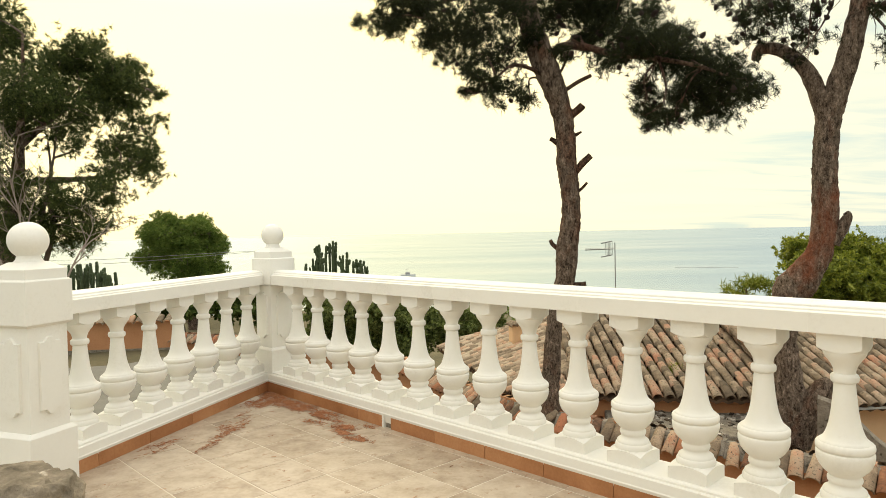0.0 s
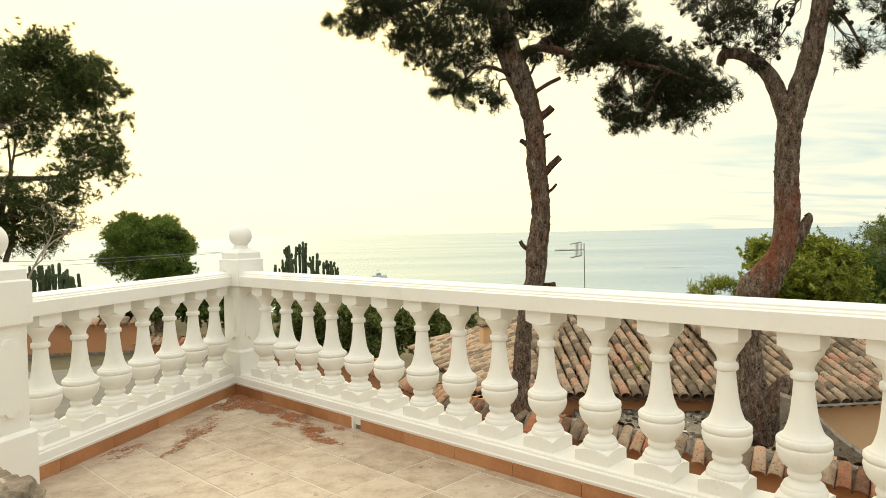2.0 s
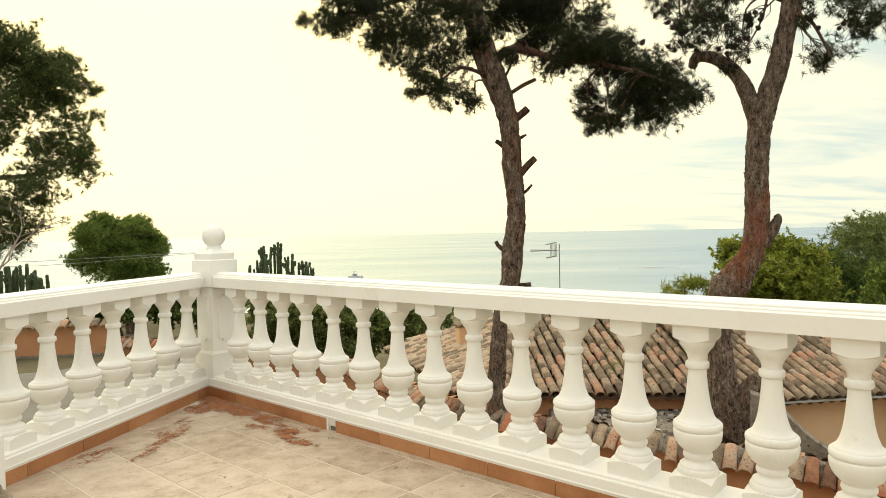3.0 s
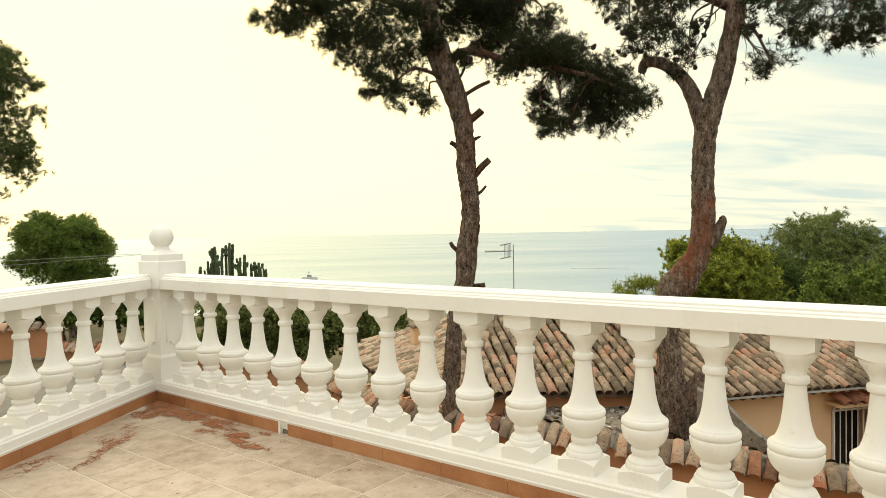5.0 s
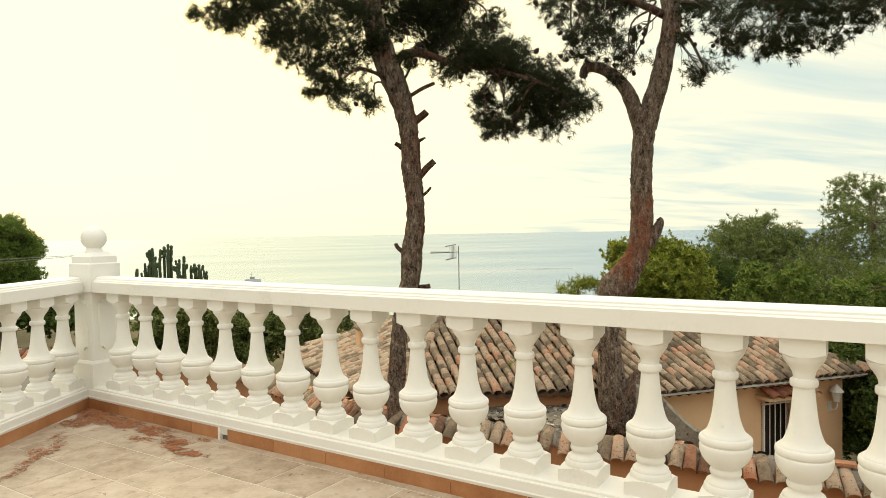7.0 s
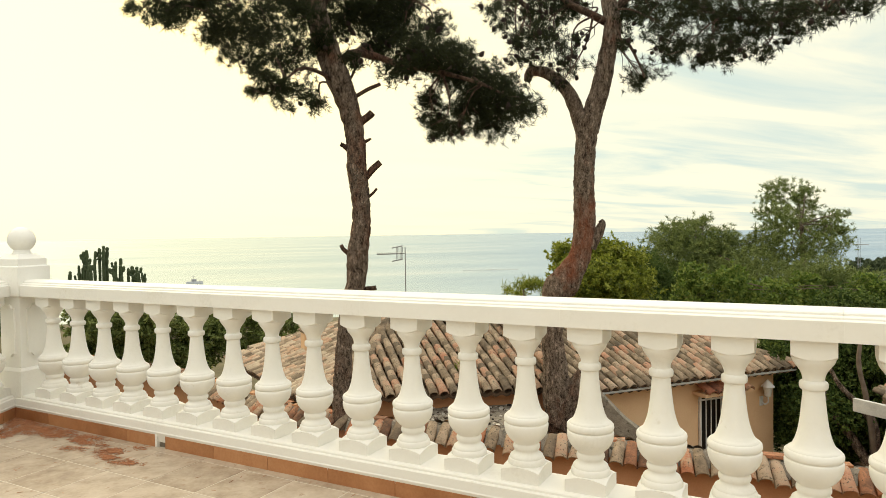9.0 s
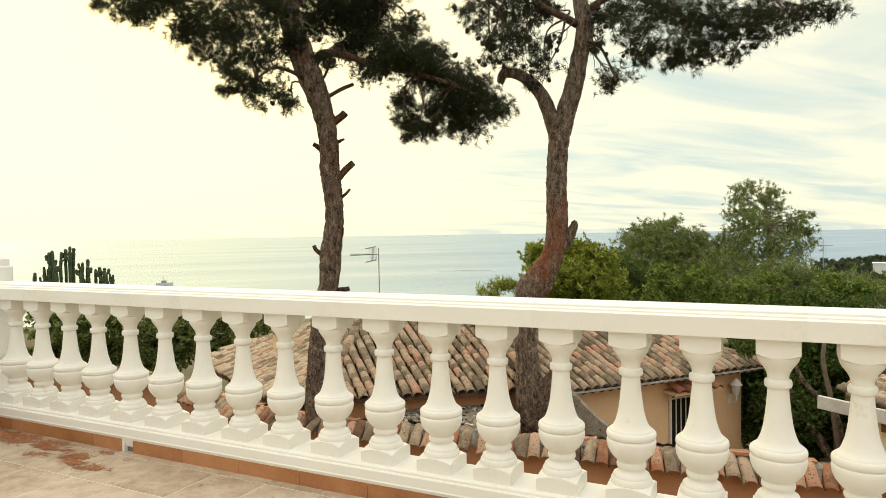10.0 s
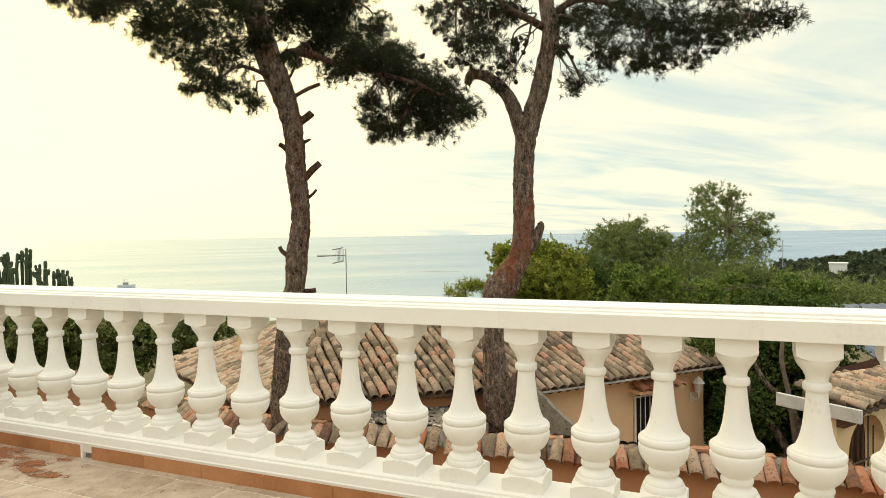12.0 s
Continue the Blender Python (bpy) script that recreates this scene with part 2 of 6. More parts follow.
def bark_material(name, plate, fissure, flake, flake_amount, bare_from=None):
    """Scaly bark: long plates between dark fissures, with patches where plates have flaked off."""
    m = bpy.data.materials.new(name)
    m.use_nodes = True
    g = Nodes(m.node_tree)
    pos = g.add("ShaderNodeNewGeometry").outputs["Position"]
    bent = g.add("ShaderNodeVectorMath", {0: pos, 1: g.add("ShaderNodeVectorMath", {0: g.add("ShaderNodeTexNoise", {"Vector": pos, "Scale": 26.0, "Detail": 5.0}).outputs[1], 1: (0.05, 0.05, 0.07)}, operation="MULTIPLY").outputs[0]}).outputs[0]
    tall = g.add("ShaderNodeMapping", {0: bent, "Scale": (1, 1, 0.42)}).outputs[0]
    edge = g.add("ShaderNodeTexVoronoi", {"Vector": tall, "Scale": 27.0}, feature="DISTANCE_TO_EDGE").outputs[0]
    fine = g.noise(tall, 62, 6.0, 0.68)
    chunk = g.noise(tall, 19, 5.0, 0.65)
    big = g.noise(g.add("ShaderNodeMapping", {0: pos, "Scale": (1, 1, 0.5)}).outputs[0], 3.0, 5.0, 0.62)
    tone = g.math("MULTIPLY_ADD", chunk, 0.5, g.math("MULTIPLY", fine, 0.5))
    col = g.ramp(tone, [(0.41, tuple(c * 0.16 for c in plate)), (0.48, tuple(c * 0.7 for c in plate)), (0.54, plate), (0.62, tuple(c * 1.9 for c in plate))])
    patch = g.ramp(big, [(0.56 - flake_amount, (0, 0, 0)), (0.72 - flake_amount, (1, 1, 1))])
    col = g.mix(g.math("MULTIPLY", patch, 0.75), col, g.mix(g.ramp(tone, [(0.42, (0, 0, 0)), (0.60, (1, 1, 1))]), tuple(c * 0.3 for c in flake), tuple(c * 1.5 for c in flake)))
    if bare_from is not None:       # old grey bark gone above the foot and below the fork
        height = g.add("ShaderNodeSeparateXYZ", {0: pos}).outputs[2]
        worn = g.math("SUBTRACT", 1.0, g.math("MULTIPLY", g.math("ABSOLUTE", g.math("SUBTRACT", height, bare_from)), 0.7))
        worn = g.ramp(g.math("MULTIPLY_ADD", big, 2.4, g.math("SUBTRACT", worn, 1.5)), [(0.2, (0, 0, 0)), (0.75, (1, 1, 1))])
        col = g.mix(g.math("MULTIPLY", worn, 0.85), col, g.mix(fine, tuple(c * 0.5 for c in flake), tuple(c * 1.5 for c in flake)))
    crack = g.ramp(edge, [(0.0, (1, 1, 1)), (0.11, (0, 0, 0))])
    col = g.mix(g.math("MULTIPLY", crack, 0.38), col, fissure)
    hgt = g.math("MULTIPLY_ADD", tone, 1.6, g.math("MINIMUM", g.math("MULTIPLY", edge, 3.0), 0.5))
    bmp = g.add("ShaderNodeBump", {"Strength": 0.9, "Distance": 0.02, "Height": hgt})
    b = g.add("ShaderNodeBsdfPrincipled", {"Base Color": col, "Roughness": 0.95, "Normal": bmp.outputs[0], "Specular IOR Level": 0.15})
    g.add("ShaderNodeOutputMaterial", {0: b.outputs[0]})
    return m


BARK = bark_material("pine_bark", (0.215, 0.160, 0.120), (0.018, 0.013, 0.010), (0.16, 0.072, 0.042), 0.05)
# thin limbs: bark colour deepened to their silhouette against the bright sky
LIMBBARK = bark_material("silhouette_limb_bark", (0.115, 0.075, 0.052), (0.018, 0.012, 0.009), (0.11, 0.05, 0.032), 0.06)
REDBARK = bark_material("reddish_pine_bark", (0.24, 0.180, 0.135), (0.022, 0.015, 0.012), (0.26, 0.085, 0.042), -0.03, 1.0)


# ---------------------------------------------------------------- building helpers
def thing(name, label, category, at=(0, 0, 0), turn=0.0, group="", kind=""):
    ob = new(name)
    ob.empty_display_size = 0.1
    ob.matrix_world = Matrix.Translation(at) @ Matrix.Rotation(turn, 4, "Z")
    return tagged(ob, label, category, group, kind)


def mesh_of(name, bm, mat, smooth=False):
    me = bpy.data.meshes.new(name)
    bmesh.ops.recalc_face_normals(bm, faces=bm.faces[:])
    bm.to_mesh(me)
    bm.free()
    me.materials.append(mat)
    if smooth:
        me.shade_smooth()
        me.set_sharp_from_angle(angle=radians(50))
    return me


def part(name, bm, mat, parent=None, label="", smooth=False, local=None):
    """One bmesh (or ready mesh) as one object under a thing or a part."""
    me = bm if isinstance(bm, bpy.types.Mesh) else mesh_of(name, bm, mat, smooth)
    ob = new(name, me)
    if parent is not None:
        ob.parent = parent
    if local is not None:
        ob.matrix_local = local
    return tagged(ob, label)


def array_mesh(name, verts, faces, mat, smooth=False):
    """A mesh from numpy arrays of vertices and equal-sided faces."""
    me = bpy.data.meshes.new(name)
    k = faces.shape[1]
    me.vertices.add(len(verts))
    me.vertices.foreach_set("co", np.ascontiguousarray(verts, dtype=np.float32).ravel())
    me.loops.add(faces.size)
    me.loops.foreach_set("vertex_index", np.ascontiguousarray(faces, dtype=np.int32).ravel())
    me.polygons.add(len(faces))
    me.polygons.foreach_set("loop_start", np.arange(0, faces.size, k, dtype=np.int32))
    me.update(calc_edges=True)
    me.validate()
    me.materials.append(mat)
    if smooth:
        me.shade_smooth()
    return me


def box(bm, lo, hi, bevel=0.0, m=None):
    lo, hi = Vector(lo), Vector(hi)
    r = bmesh.ops.create_cube(bm, size=1.0)
    vs = r["verts"]
    for v in vs:
        v.co = Vector([(lo[i] + hi[i]) / 2 + v.co[i] * (hi[i] - lo[i]) for i in range(3)])
    if bevel:
        es = list({e for v in vs for e in v.link_edges})
        out = bmesh.ops.bevel(bm, geom=es, offset=bevel, segments=2, affect="EDGES", profile=0.6)
        vs = list({v for f in out["faces"] for v in f.verts} | {v for v in vs if v.is_valid})
    if m is not None:
        bmesh.ops.transform(bm, matrix=m, verts=[v for v in vs if v.is_valid])
    return vs


def boxed(lo, hi, bevel=0.0):
    bm = bmesh.new()
    box(bm, lo, hi, bevel)
    return bm


def lathe(bm, profile, seg=24):
    """Rings (radius, z) turned about z."""
    rings = []
    for r, z in profile:
        rings.append([bm.verts.new((r * math.cos(2 * math.pi * i / seg), r * math.sin(2 * math.pi * i / seg), z)) for i in range(seg)])
    for a, b in zip(rings, rings[1:]):
        for i in range(seg):
            bm.faces.new((a[i], a[(i + 1) % seg], b[(i + 1) % seg], b[i]))
    bm.faces.new(rings[0][::-1])
    bm.faces.new(rings[-1])


def prism(bm, outline, z0, z1, bevel=0.0):
    """Upright prism on an outline of (x, y)."""
    lo = [bm.verts.new((x, y, z0)) for x, y in outline]
    hi = [bm.verts.new((x, y, z1)) for x, y in outline]
    n = len(outline)
    bm.faces.new(lo[::-1])
    top = bm.faces.new(hi)
    for i in range(n):
        bm.faces.new((lo[i], lo[(i + 1) % n], hi[(i + 1) % n], hi[i]))
    if bevel:
        bmesh.ops.bevel(bm, geom=list(top.edges), offset=bevel, segments=1, affect="EDGES")


def sweep(bm, section, a, b):
    """A section of (out, z) pulled along from a to b (x, y); out is to the left of the way."""
    a, b = Vector(a), Vector(b)
    d = (b - a).normalized()
    left = Vector((-d.y, d.x))
    ends = []
    for p in (a, b):
        ends.append([bm.verts.new((p.x + left.x * o, p.y + left.y * o, z)) for o, z in section])
    n = len(section)
    for i in range(n):
        bm.faces.new((ends[0][i], ends[0][(i + 1) % n], ends[1][(i + 1) % n], ends[1][i]))
    bm.faces.new(ends[0])
    bm.faces.new(ends[1][::-1])


def spline(points, steps=6):
    """Catmull-Rom through points (any width of tuple)."""
    p = [np.array(q, float) for q in points]
    p = [2 * p[0] - p[1]] + p + [2 * p[-1] - p[-2]]
    out = []
    for i in range(1, len(p) - 2):
        for s in range(steps):
            t = s / steps
            out.append(0.5 * (2 * p[i] + (p[i + 1] - p[i - 1]) * t + (2 * p[i - 1] - 5 * p[i] + 4 * p[i + 1] - p[i + 2]) * t * t
                              + (3 * p[i] - p[i - 1] - 3 * p[i + 1] + p[i + 2]) * t ** 3))
    out.append(p[-2])
    return out


def tube(bm, points, seg=8, rough=0.0, cap=True, freq=6.0):
    """A tapered tube through (x, y, z, radius), with an uneven skin."""
    rings = []
    n = len(points)
    side = None
    for i, q in enumerate(points):
        c = Vector(q[:3])
        d = Vector(points[min(i + 1, n - 1)][:3]) - Vector(points[max(i - 1, 0)][:3])
        d.normalize()
        if side is None:
            side = d.cross(Vector((0.3, 0.9, 0.2))).normalized()
        side = (side - d * side.dot(d)).normalized()
        other = d.cross(side)
        ring = []
        for k in range(seg):
            a = 2 * math.pi * k / seg
            o = side * math.cos(a) + other * math.sin(a)
            r = q[3]
            if rough:
                r *= 1 + rough * noise.noise((c + o * r) * freq) + rough * 0.6 * noise.noise((c + o * r) * freq * 3.1) + rough * 0.35 * noise.noise((c + o * q[3]) * freq * 8.3)
            ring.append(bm.verts.new(c + o * r))
        rings.append(ring)
    for a, b in zip(rings, rings[1:]):
        for k in range(seg):
            bm.faces.new((a[k], a[(k + 1) % seg], b[(k + 1) % seg], b[k]))
    if cap:
        bm.faces.new(rings[0][::-1])
        bm.faces.new(rings[-1])


# ---------------------------------------------------------------- plan
MAIN = radians(45.86)                                  # the long balustrade
N = Vector((math.sin(MAIN), math.cos(MAIN)))           # outwards
U = Vector((math.cos(MAIN), -math.sin(MAIN)))          # along, away from the corner
D = 2.657                                              # inner face of its skirting
LEFT = radians(16.3)                                   # the short balustrade
NL = Vector((-math.cos(LEFT), math.sin(LEFT)))
UL = Vector((math.sin(LEFT), math.cos(LEFT)))
DL = 2.854
AX = 0.11                                              # from the skirting's face to the balusters' axis


def meet(d1, d2):
    """Where the two balustrades meet, d1 and d2 out from the origin."""
    det = N.x * NL.y - N.y * NL.x
    return Vector(((d1 * NL.y - N.y * d2) / det, (N.x * d2 - NL.x * d1) / det))


CORNER = meet(D, DL)
CORNER_AX = meet(D + AX, DL + AX)


def main_at(s, out=0.0):
    return U * s + N * (D + out)


def left_at(s, out=0.0):
    return UL * s + NL * (DL + out)


# ---------------------------------------------------------------- sea, ground, far shore
def build_sea():
    bm = bmesh.new()
    rings = [60, 200, 500, 1200, 2500, 4800]
    rows = []
    for r in rings:
        rows.append([bm.verts.new((r * math.sin(2 * math.pi * i / 96), r * math.cos(2 * math.pi * i / 96), -20.0)) for i in range(96)])
    for a, b in zip(rows, rows[1:]):
        for i in range(96):
            bm.faces.new((a[i], a[(i + 1) % 96], b[(i + 1) % 96], b[i]))
    bm.faces.new(rows[0])
    tagged(part("water", bm, SEA), "calm pale blue-green sea under a bright hazy sky", "sea", kind="structure")


def ground_height(x, y):
    r = math.hypot(x, y)
    yard = -3.3 + 1.7 / (1 + math.exp((x + 3.2) * 2.0))
    fall = max(0.0, r - 24) * 0.115
    rise = 0.0
    if x > 18:
        rise = min((x - 18) * 0.02, 1.5)
    return max(yard - fall + rise + 0.25 * noise.noise((x * 0.2, y * 0.2, 0)), -24)


def build_ground():
    bm = bmesh.new()
    xs = np.concatenate([np.linspace(-260, -42, 14), np.linspace(-40, 40, 81), np.linspace(42, 260, 14)])
    ys = np.concatenate([np.linspace(-60, -12, 6), np.linspace(-10, 40, 51), np.linspace(42, 260, 14)])
    grid = [[bm.verts.new((x, y, ground_height(x, y))) for x in xs] for y in ys]
    for a, b in zip(grid, grid[1:]):
        for i in range(len(xs) - 1):
            bm.faces.new((a[i], a[i + 1], b[i + 1], b[i]))
    tagged(part("ground", bm, EARTH, smooth=True), "dry earth hillside falling to the sea", "ground", kind="structure")


build_sea()
build_ground()

# ---------------------------------------------------------------- terrace
def clip(poly, nrm, lim):
    """The part of a polygon where nrm . p <= lim."""
    out = []
    for a, b in zip(poly, poly[1:] + poly[:1]):
        da, db = nrm.dot(a) - lim, nrm.dot(b) - lim
        if da <= 0:
            out.append(a)
        if da * db < 0:
            out.append(a + (b - a) * (da / (da - db)))
    return out


def build_terrace():
    back = -2.9
    rim = [meet(D + 0.235, DL + 0.235), main_at(5.5, 0.235), U * 5.5 + N * back, Vector((0, 0)), left_at(-3.5, 0.235)]
    rim[3] = left_at(-3.5, 0.235) + U * 0.01 + N * 0.0
    # the back edge runs along the added wall
    t = (back - N.dot(left_at(0, 0.235))) / N.dot(UL)
    rim = rim[:3] + [left_at(t, 0.235)]
    outline = [(p.x, p.y) for p in rim]
    bm = bmesh.new()
    prism(bm, outline, -0.06, -0.0018)
    floor = tagged(part("floor", bm, GROUT), "terrace floor of beige tiles with pale grout", "floor", kind="structure")
    bm = bmesh.new()
    prism(bm, outline, -3.7, -0.06)
    tagged(part("retaining_wall", bm, ORANGE), "orange rendered wall below the terrace", "wall", kind="structure")
    # unseen wall added to hold back sky light and bounce some onto the balustrade
    bm = bmesh.new()
    a, b = rim[3], rim[2]
    sweep(bm, [(0.0, 0.0), (0.0, 2.9), (-0.25, 2.9), (-0.25, 0.0)], a, b)
    tagged(part("wall_south", bm, WHITE), "plain white wall added out of view behind the terrace", "wall", kind="structure")
    pitch, joint = 0.335, 0.007
    whole = None
    rest = bmesh.new()
    for i in range(-16, 25):
        for j in range(-13, 5):
            u0, n0 = -2.54 + i * pitch, 1.254 + j * pitch
            q = [U * a + N * b for a, b in ((u0, n0), (u0 + pitch - joint, n0), (u0 + pitch - joint, n0 + pitch - joint), (u0, n0 + pitch - joint))]
            cut = clip(clip(clip(q, N, D - 0.002), NL, DL - 0.002), -N, 2.88)
            if len(cut) < 3 or (cut[0] - cut[1]).length < 0.004:
                continue
            centre = sum(cut, Vector((0, 0))) / len(cut)
            if not (i <= 6 and n0 > 0.0):
                prism(rest, [tuple(p) for p in cut], -0.0045, 0.0)
                continue
            full = len(cut) == 4 and all((a - b).length < 1e-6 for a, b in zip(cut, q))
            if full and whole is not None:
                me = whole
            else:
                bm = bmesh.new()
                prism(bm, [tuple(p - centre) for p in cut], -0.0045, 0.0, 0.0012 if full else 0.0)
                me = mesh_of("tile", bm, FLOOR)
                if full:
                    whole = me
            ob = part("tile", me, FLOOR, floor)
            ob.matrix_local = pose(centre.x, centre.y, 0.0005 * math.sin(i * 7.1 + j * 3.3))
    tagged(part("tiles", rest, FLOOR, floor), kind="stuff")


def run(name_at, s0, s1, step, gap, make):
    s = s0
    while s < s1 - 0.02:
        e = min(s + step, s1)
        make(name_at(s + gap / 2), name_at(e - gap / 2))
        s = e


def build_edge():
    """Terracotta skirting pieces under the white kerb, on both sides; a drain gap in the long one."""
    skirting = thing("skirting", "terracotta tile skirting along the foot of the balustrade", "skirting", kind="structure")
    sec = [(-0.012, 0.0), (-0.012, 0.088), (0.012, 0.088), (0.012, 0.0)]
    lo = CORNER.dot(U)

    def piece(a, b):
        bm = bmesh.new()
        sweep(bm, sec, a, b)
        part("skirting_tile", bm, SKIRT, skirting)

    run(main_at, lo + 0.01, -3.305, 0.40, 0.003, piece)
    run(main_at, -3.235, 5.4, 0.40, 0.003, piece)
    run(left_at, 2.52, CORNER.dot(UL) - 0.02, 0.40, 0.003, piece)
    bm = bmesh.new()
    p = main_at(-3.270)
    box(bm, (-0.034, 0.008, -0.002), (0.034, 0.10, 0.086), 0.0, Matrix.Translation((p.x, p.y, 0)) @ Matrix.Rotation(-MAIN, 4, "Z"))
    part("drain_opening", bm, MORTAR, skirting, "dark drain gap through the kerb")
    bm = bmesh.new()
    box(bm, (-0.05, -0.014, -0.002), (-0.034, 0.08, 0.088), 0.0, Matrix.Translation((p.x, p.y, 0)) @ Matrix.Rotation(-MAIN, 4, "Z"))
    part("drain_jamb", bm, WHITE, skirting, "white painted drain edge")


# inner side first; the section is closed behind
KERB = [(-0.016, 0.088), (-0.013, 0.094), (-0.011, 0.135), (-0.006, 0.140), (0.0, 0.1405), (0.001, 0.150), (0.006, 0.1545), (0.018, 0.157), (0.20, 0.157), (0.225, 0.148), (0.225, 0.03), (0.0, 0.03)]
RAIL_HALF = [(0.010, 0.848), (0.010, 0.921), (0.0125, 0.9235), (0.0205, 0.9275), (0.0225, 0.9335), (0.0255, 0.936), (0.0345, 0.940), (0.0365, 0.9475), (0.042, 0.9515), (0.060, 0.957), (0.085, 0.9605)]
RAIL = RAIL_HALF + [(0.22 - o, z) for o, z in RAIL_HALF[::-1]]


def arched_block(bm, half, z_flat, z_mid, drop, steps=8):
    """A square block, flat at z_flat; the edges of its other end arch from the corners to z_mid, and that end domes inwards."""
    ring = []
    for k in range(4):
        ca, sa = ((1, 0), (0, 1), (-1, 0), (0, -1))[k]
        for i in range(steps):
            t = -1 + 2 * i / steps
            x, y = half * t, -half
            ring.append((x * ca - y * sa, x * sa + y * ca, t))
    outer = [bm.verts.new((x, y, z_mid - drop * t * t)) for x, y, t in ring]
    flat = [bm.verts.new((x, y, z_flat)) for x, y, t in ring]
    inner = [bm.verts.new((x * 0.8, y * 0.8, z_mid + drop * (0.18 - 0.55 * t * t * 0.8))) for x, y, t in ring]
    n = len(ring)
    for i in range(n):
        k = (i + 1) % n
        bm.faces.new((flat[i], flat[k], outer[k], outer[i]))
        bm.faces.new((outer[i], outer[k], inner[k], inner[i]))
    bm.faces.new(flat[::-1])
    bm.faces.new(inner)


# sharper lines where the casting has arrises
FOOT = [(0.020, 0.205), (0.070, 0.206), (0.078, 0.211), (0.0820, 0.221), (0.0828, 0.231), (0.0808, 0.241), (0.0765, 0.248), (0.0740, 0.2495), (0.0738, 0.254), (0.0710, 0.2605),
        (0.0635, 0.266), (0.0560, 0.270), (0.0535, 0.276), (0.0532, 0.283), (0.0560, 0.286), (0.0585, 0.291), (0.0592, 0.298), (0.0580, 0.305), (0.0550, 0.309), (0.0538, 0.312),
        (0.0550, 0.3155), (0.0650, 0.3235), (0.0772, 0.336), (0.0880, 0.352), (0.0950, 0.370), (0.0978, 0.387), (0.0978, 0.398), (0.0962, 0.4025), (0.0928, 0.4045), (0.0928, 0.408), (0.0958, 0.4095)]
SHAFT = [(0.0982, 0.416), (0.0987, 0.424), (0.0970, 0.432), (0.0925, 0.4370), (0.0880, 0.4382), (0.0872, 0.4415), (0.0800, 0.4465), (0.0725, 0.4535), (0.0660, 0.466), (0.0600, 0.482),
         (0.0545, 0.501), (0.0500, 0.522), (0.0455, 0.553), (0.0415, 0.590), (0.0382, 0.625), (0.0362, 0.652), (0.0362, 0.657), (0.0400, 0.659), (0.0455, 0.6625), (0.0475, 0.669), (0.0475, 0.681),
         (0.0455, 0.6875), (0.0400, 0.691), (0.0368, 0.693), (0.0368, 0.702), (0.0400, 0.715), (0.0470, 0.729), (0.0560, 0.742), (0.0645, 0.753), (0.0700, 0.763), (0.0725, 0.772), (0.0730, 0.780), (0.0730, 0.800), (0.020, 0.800)]


def baluster_mesh():
    bm = bmesh.new()
    lathe(bm, FOOT + SHAFT, 32)
    arched_block(bm, 0.0870, 0.1555, 0.223, 0.016)
    arched_block(bm, 0.0740, 0.8495, 0.776, -0.017)
    return mesh_of("baluster", bm, WHITE, True)


SET = (-4.500, -4.222, -3.945, -3.670, -3.382, -3.090, -2.791, -2.497, -2.208, -1.902, -1.603, -1.300, -1.016, -0.727, -0.436, -0.166, 0.099, 0.366)


def build_balustrades():
    shared = baluster_mesh()
    for name, where, lo, hi, first, step, count, turn, label in (
            ("balustrade", main_at, CORNER.dot(U) + 0.03, 5.2, -4.509, 0.2902, 33, -MAIN, "white painted masonry balustrade along the sea side of the terrace"),
            ("balustrade", left_at, 2.60, CORNER.dot(UL) + 0.0, 2.940, 0.2724, 7, -LEFT, "short white painted balustrade closing the terrace's side")):
        b = thing(name, label, "balustrade", group="white balustrades round the terrace")

        def swept(section, a, b_):
            bm = bmesh.new()
            sweep(bm, section, a, b_)
            return bm

        bm = swept(KERB, where(lo - 0.1), where(hi + 0.1))
        part("kerb", bm, WHITE, b, "white painted kerb")
        # cast lengths of handrail with fine joints
        cuts = [-2.847 + 1.012 * k for k in range(-3, 12)]
        ends = [lo - 0.02] + [c for c in cuts if lo + 0.1 < c < hi] + [hi + 0.02]
        for s, e in zip(ends, ends[1:]):
            part("handrail", swept(RAIL, where(s + 0.0002), where(e - 0.0002)), WHITE, b)
        for i in range(count):
            s = first + i * step
            if where is main_at:      # unevenly set, closer towards the near end
                s = SET[i] if i < len(SET) else SET[-1] + (i - len(SET) + 1) * 0.266
            if not lo < s < hi:
                continue
            p = where(s, AX)
            part("baluster", shared, WHITE, b, local=pose(p.x, p.y, 0, 0, 0, math.degrees(turn)))


def square(bm, half, z0, z1, bevel=0.004):
    box(bm, (-half, -half, z0), (half, half, z1), bevel)


def frustum(bm, h0, h1, z0, z1):
    lo = [bm.verts.new((x * h0, y * h0, z0)) for x, y in ((-1, -1), (1, -1), (1, 1), (-1, 1))]
    hi = [bm.verts.new((x * h1, y * h1, z1)) for x, y in ((-1, -1), (1, -1), (1, 1), (-1, 1))]
    bm.faces.new(lo[::-1])
    bm.faces.new(hi)
    for i in range(4):
        bm.faces.new((lo[i], lo[(i + 1) % 4], hi[(i + 1) % 4], hi[i]))


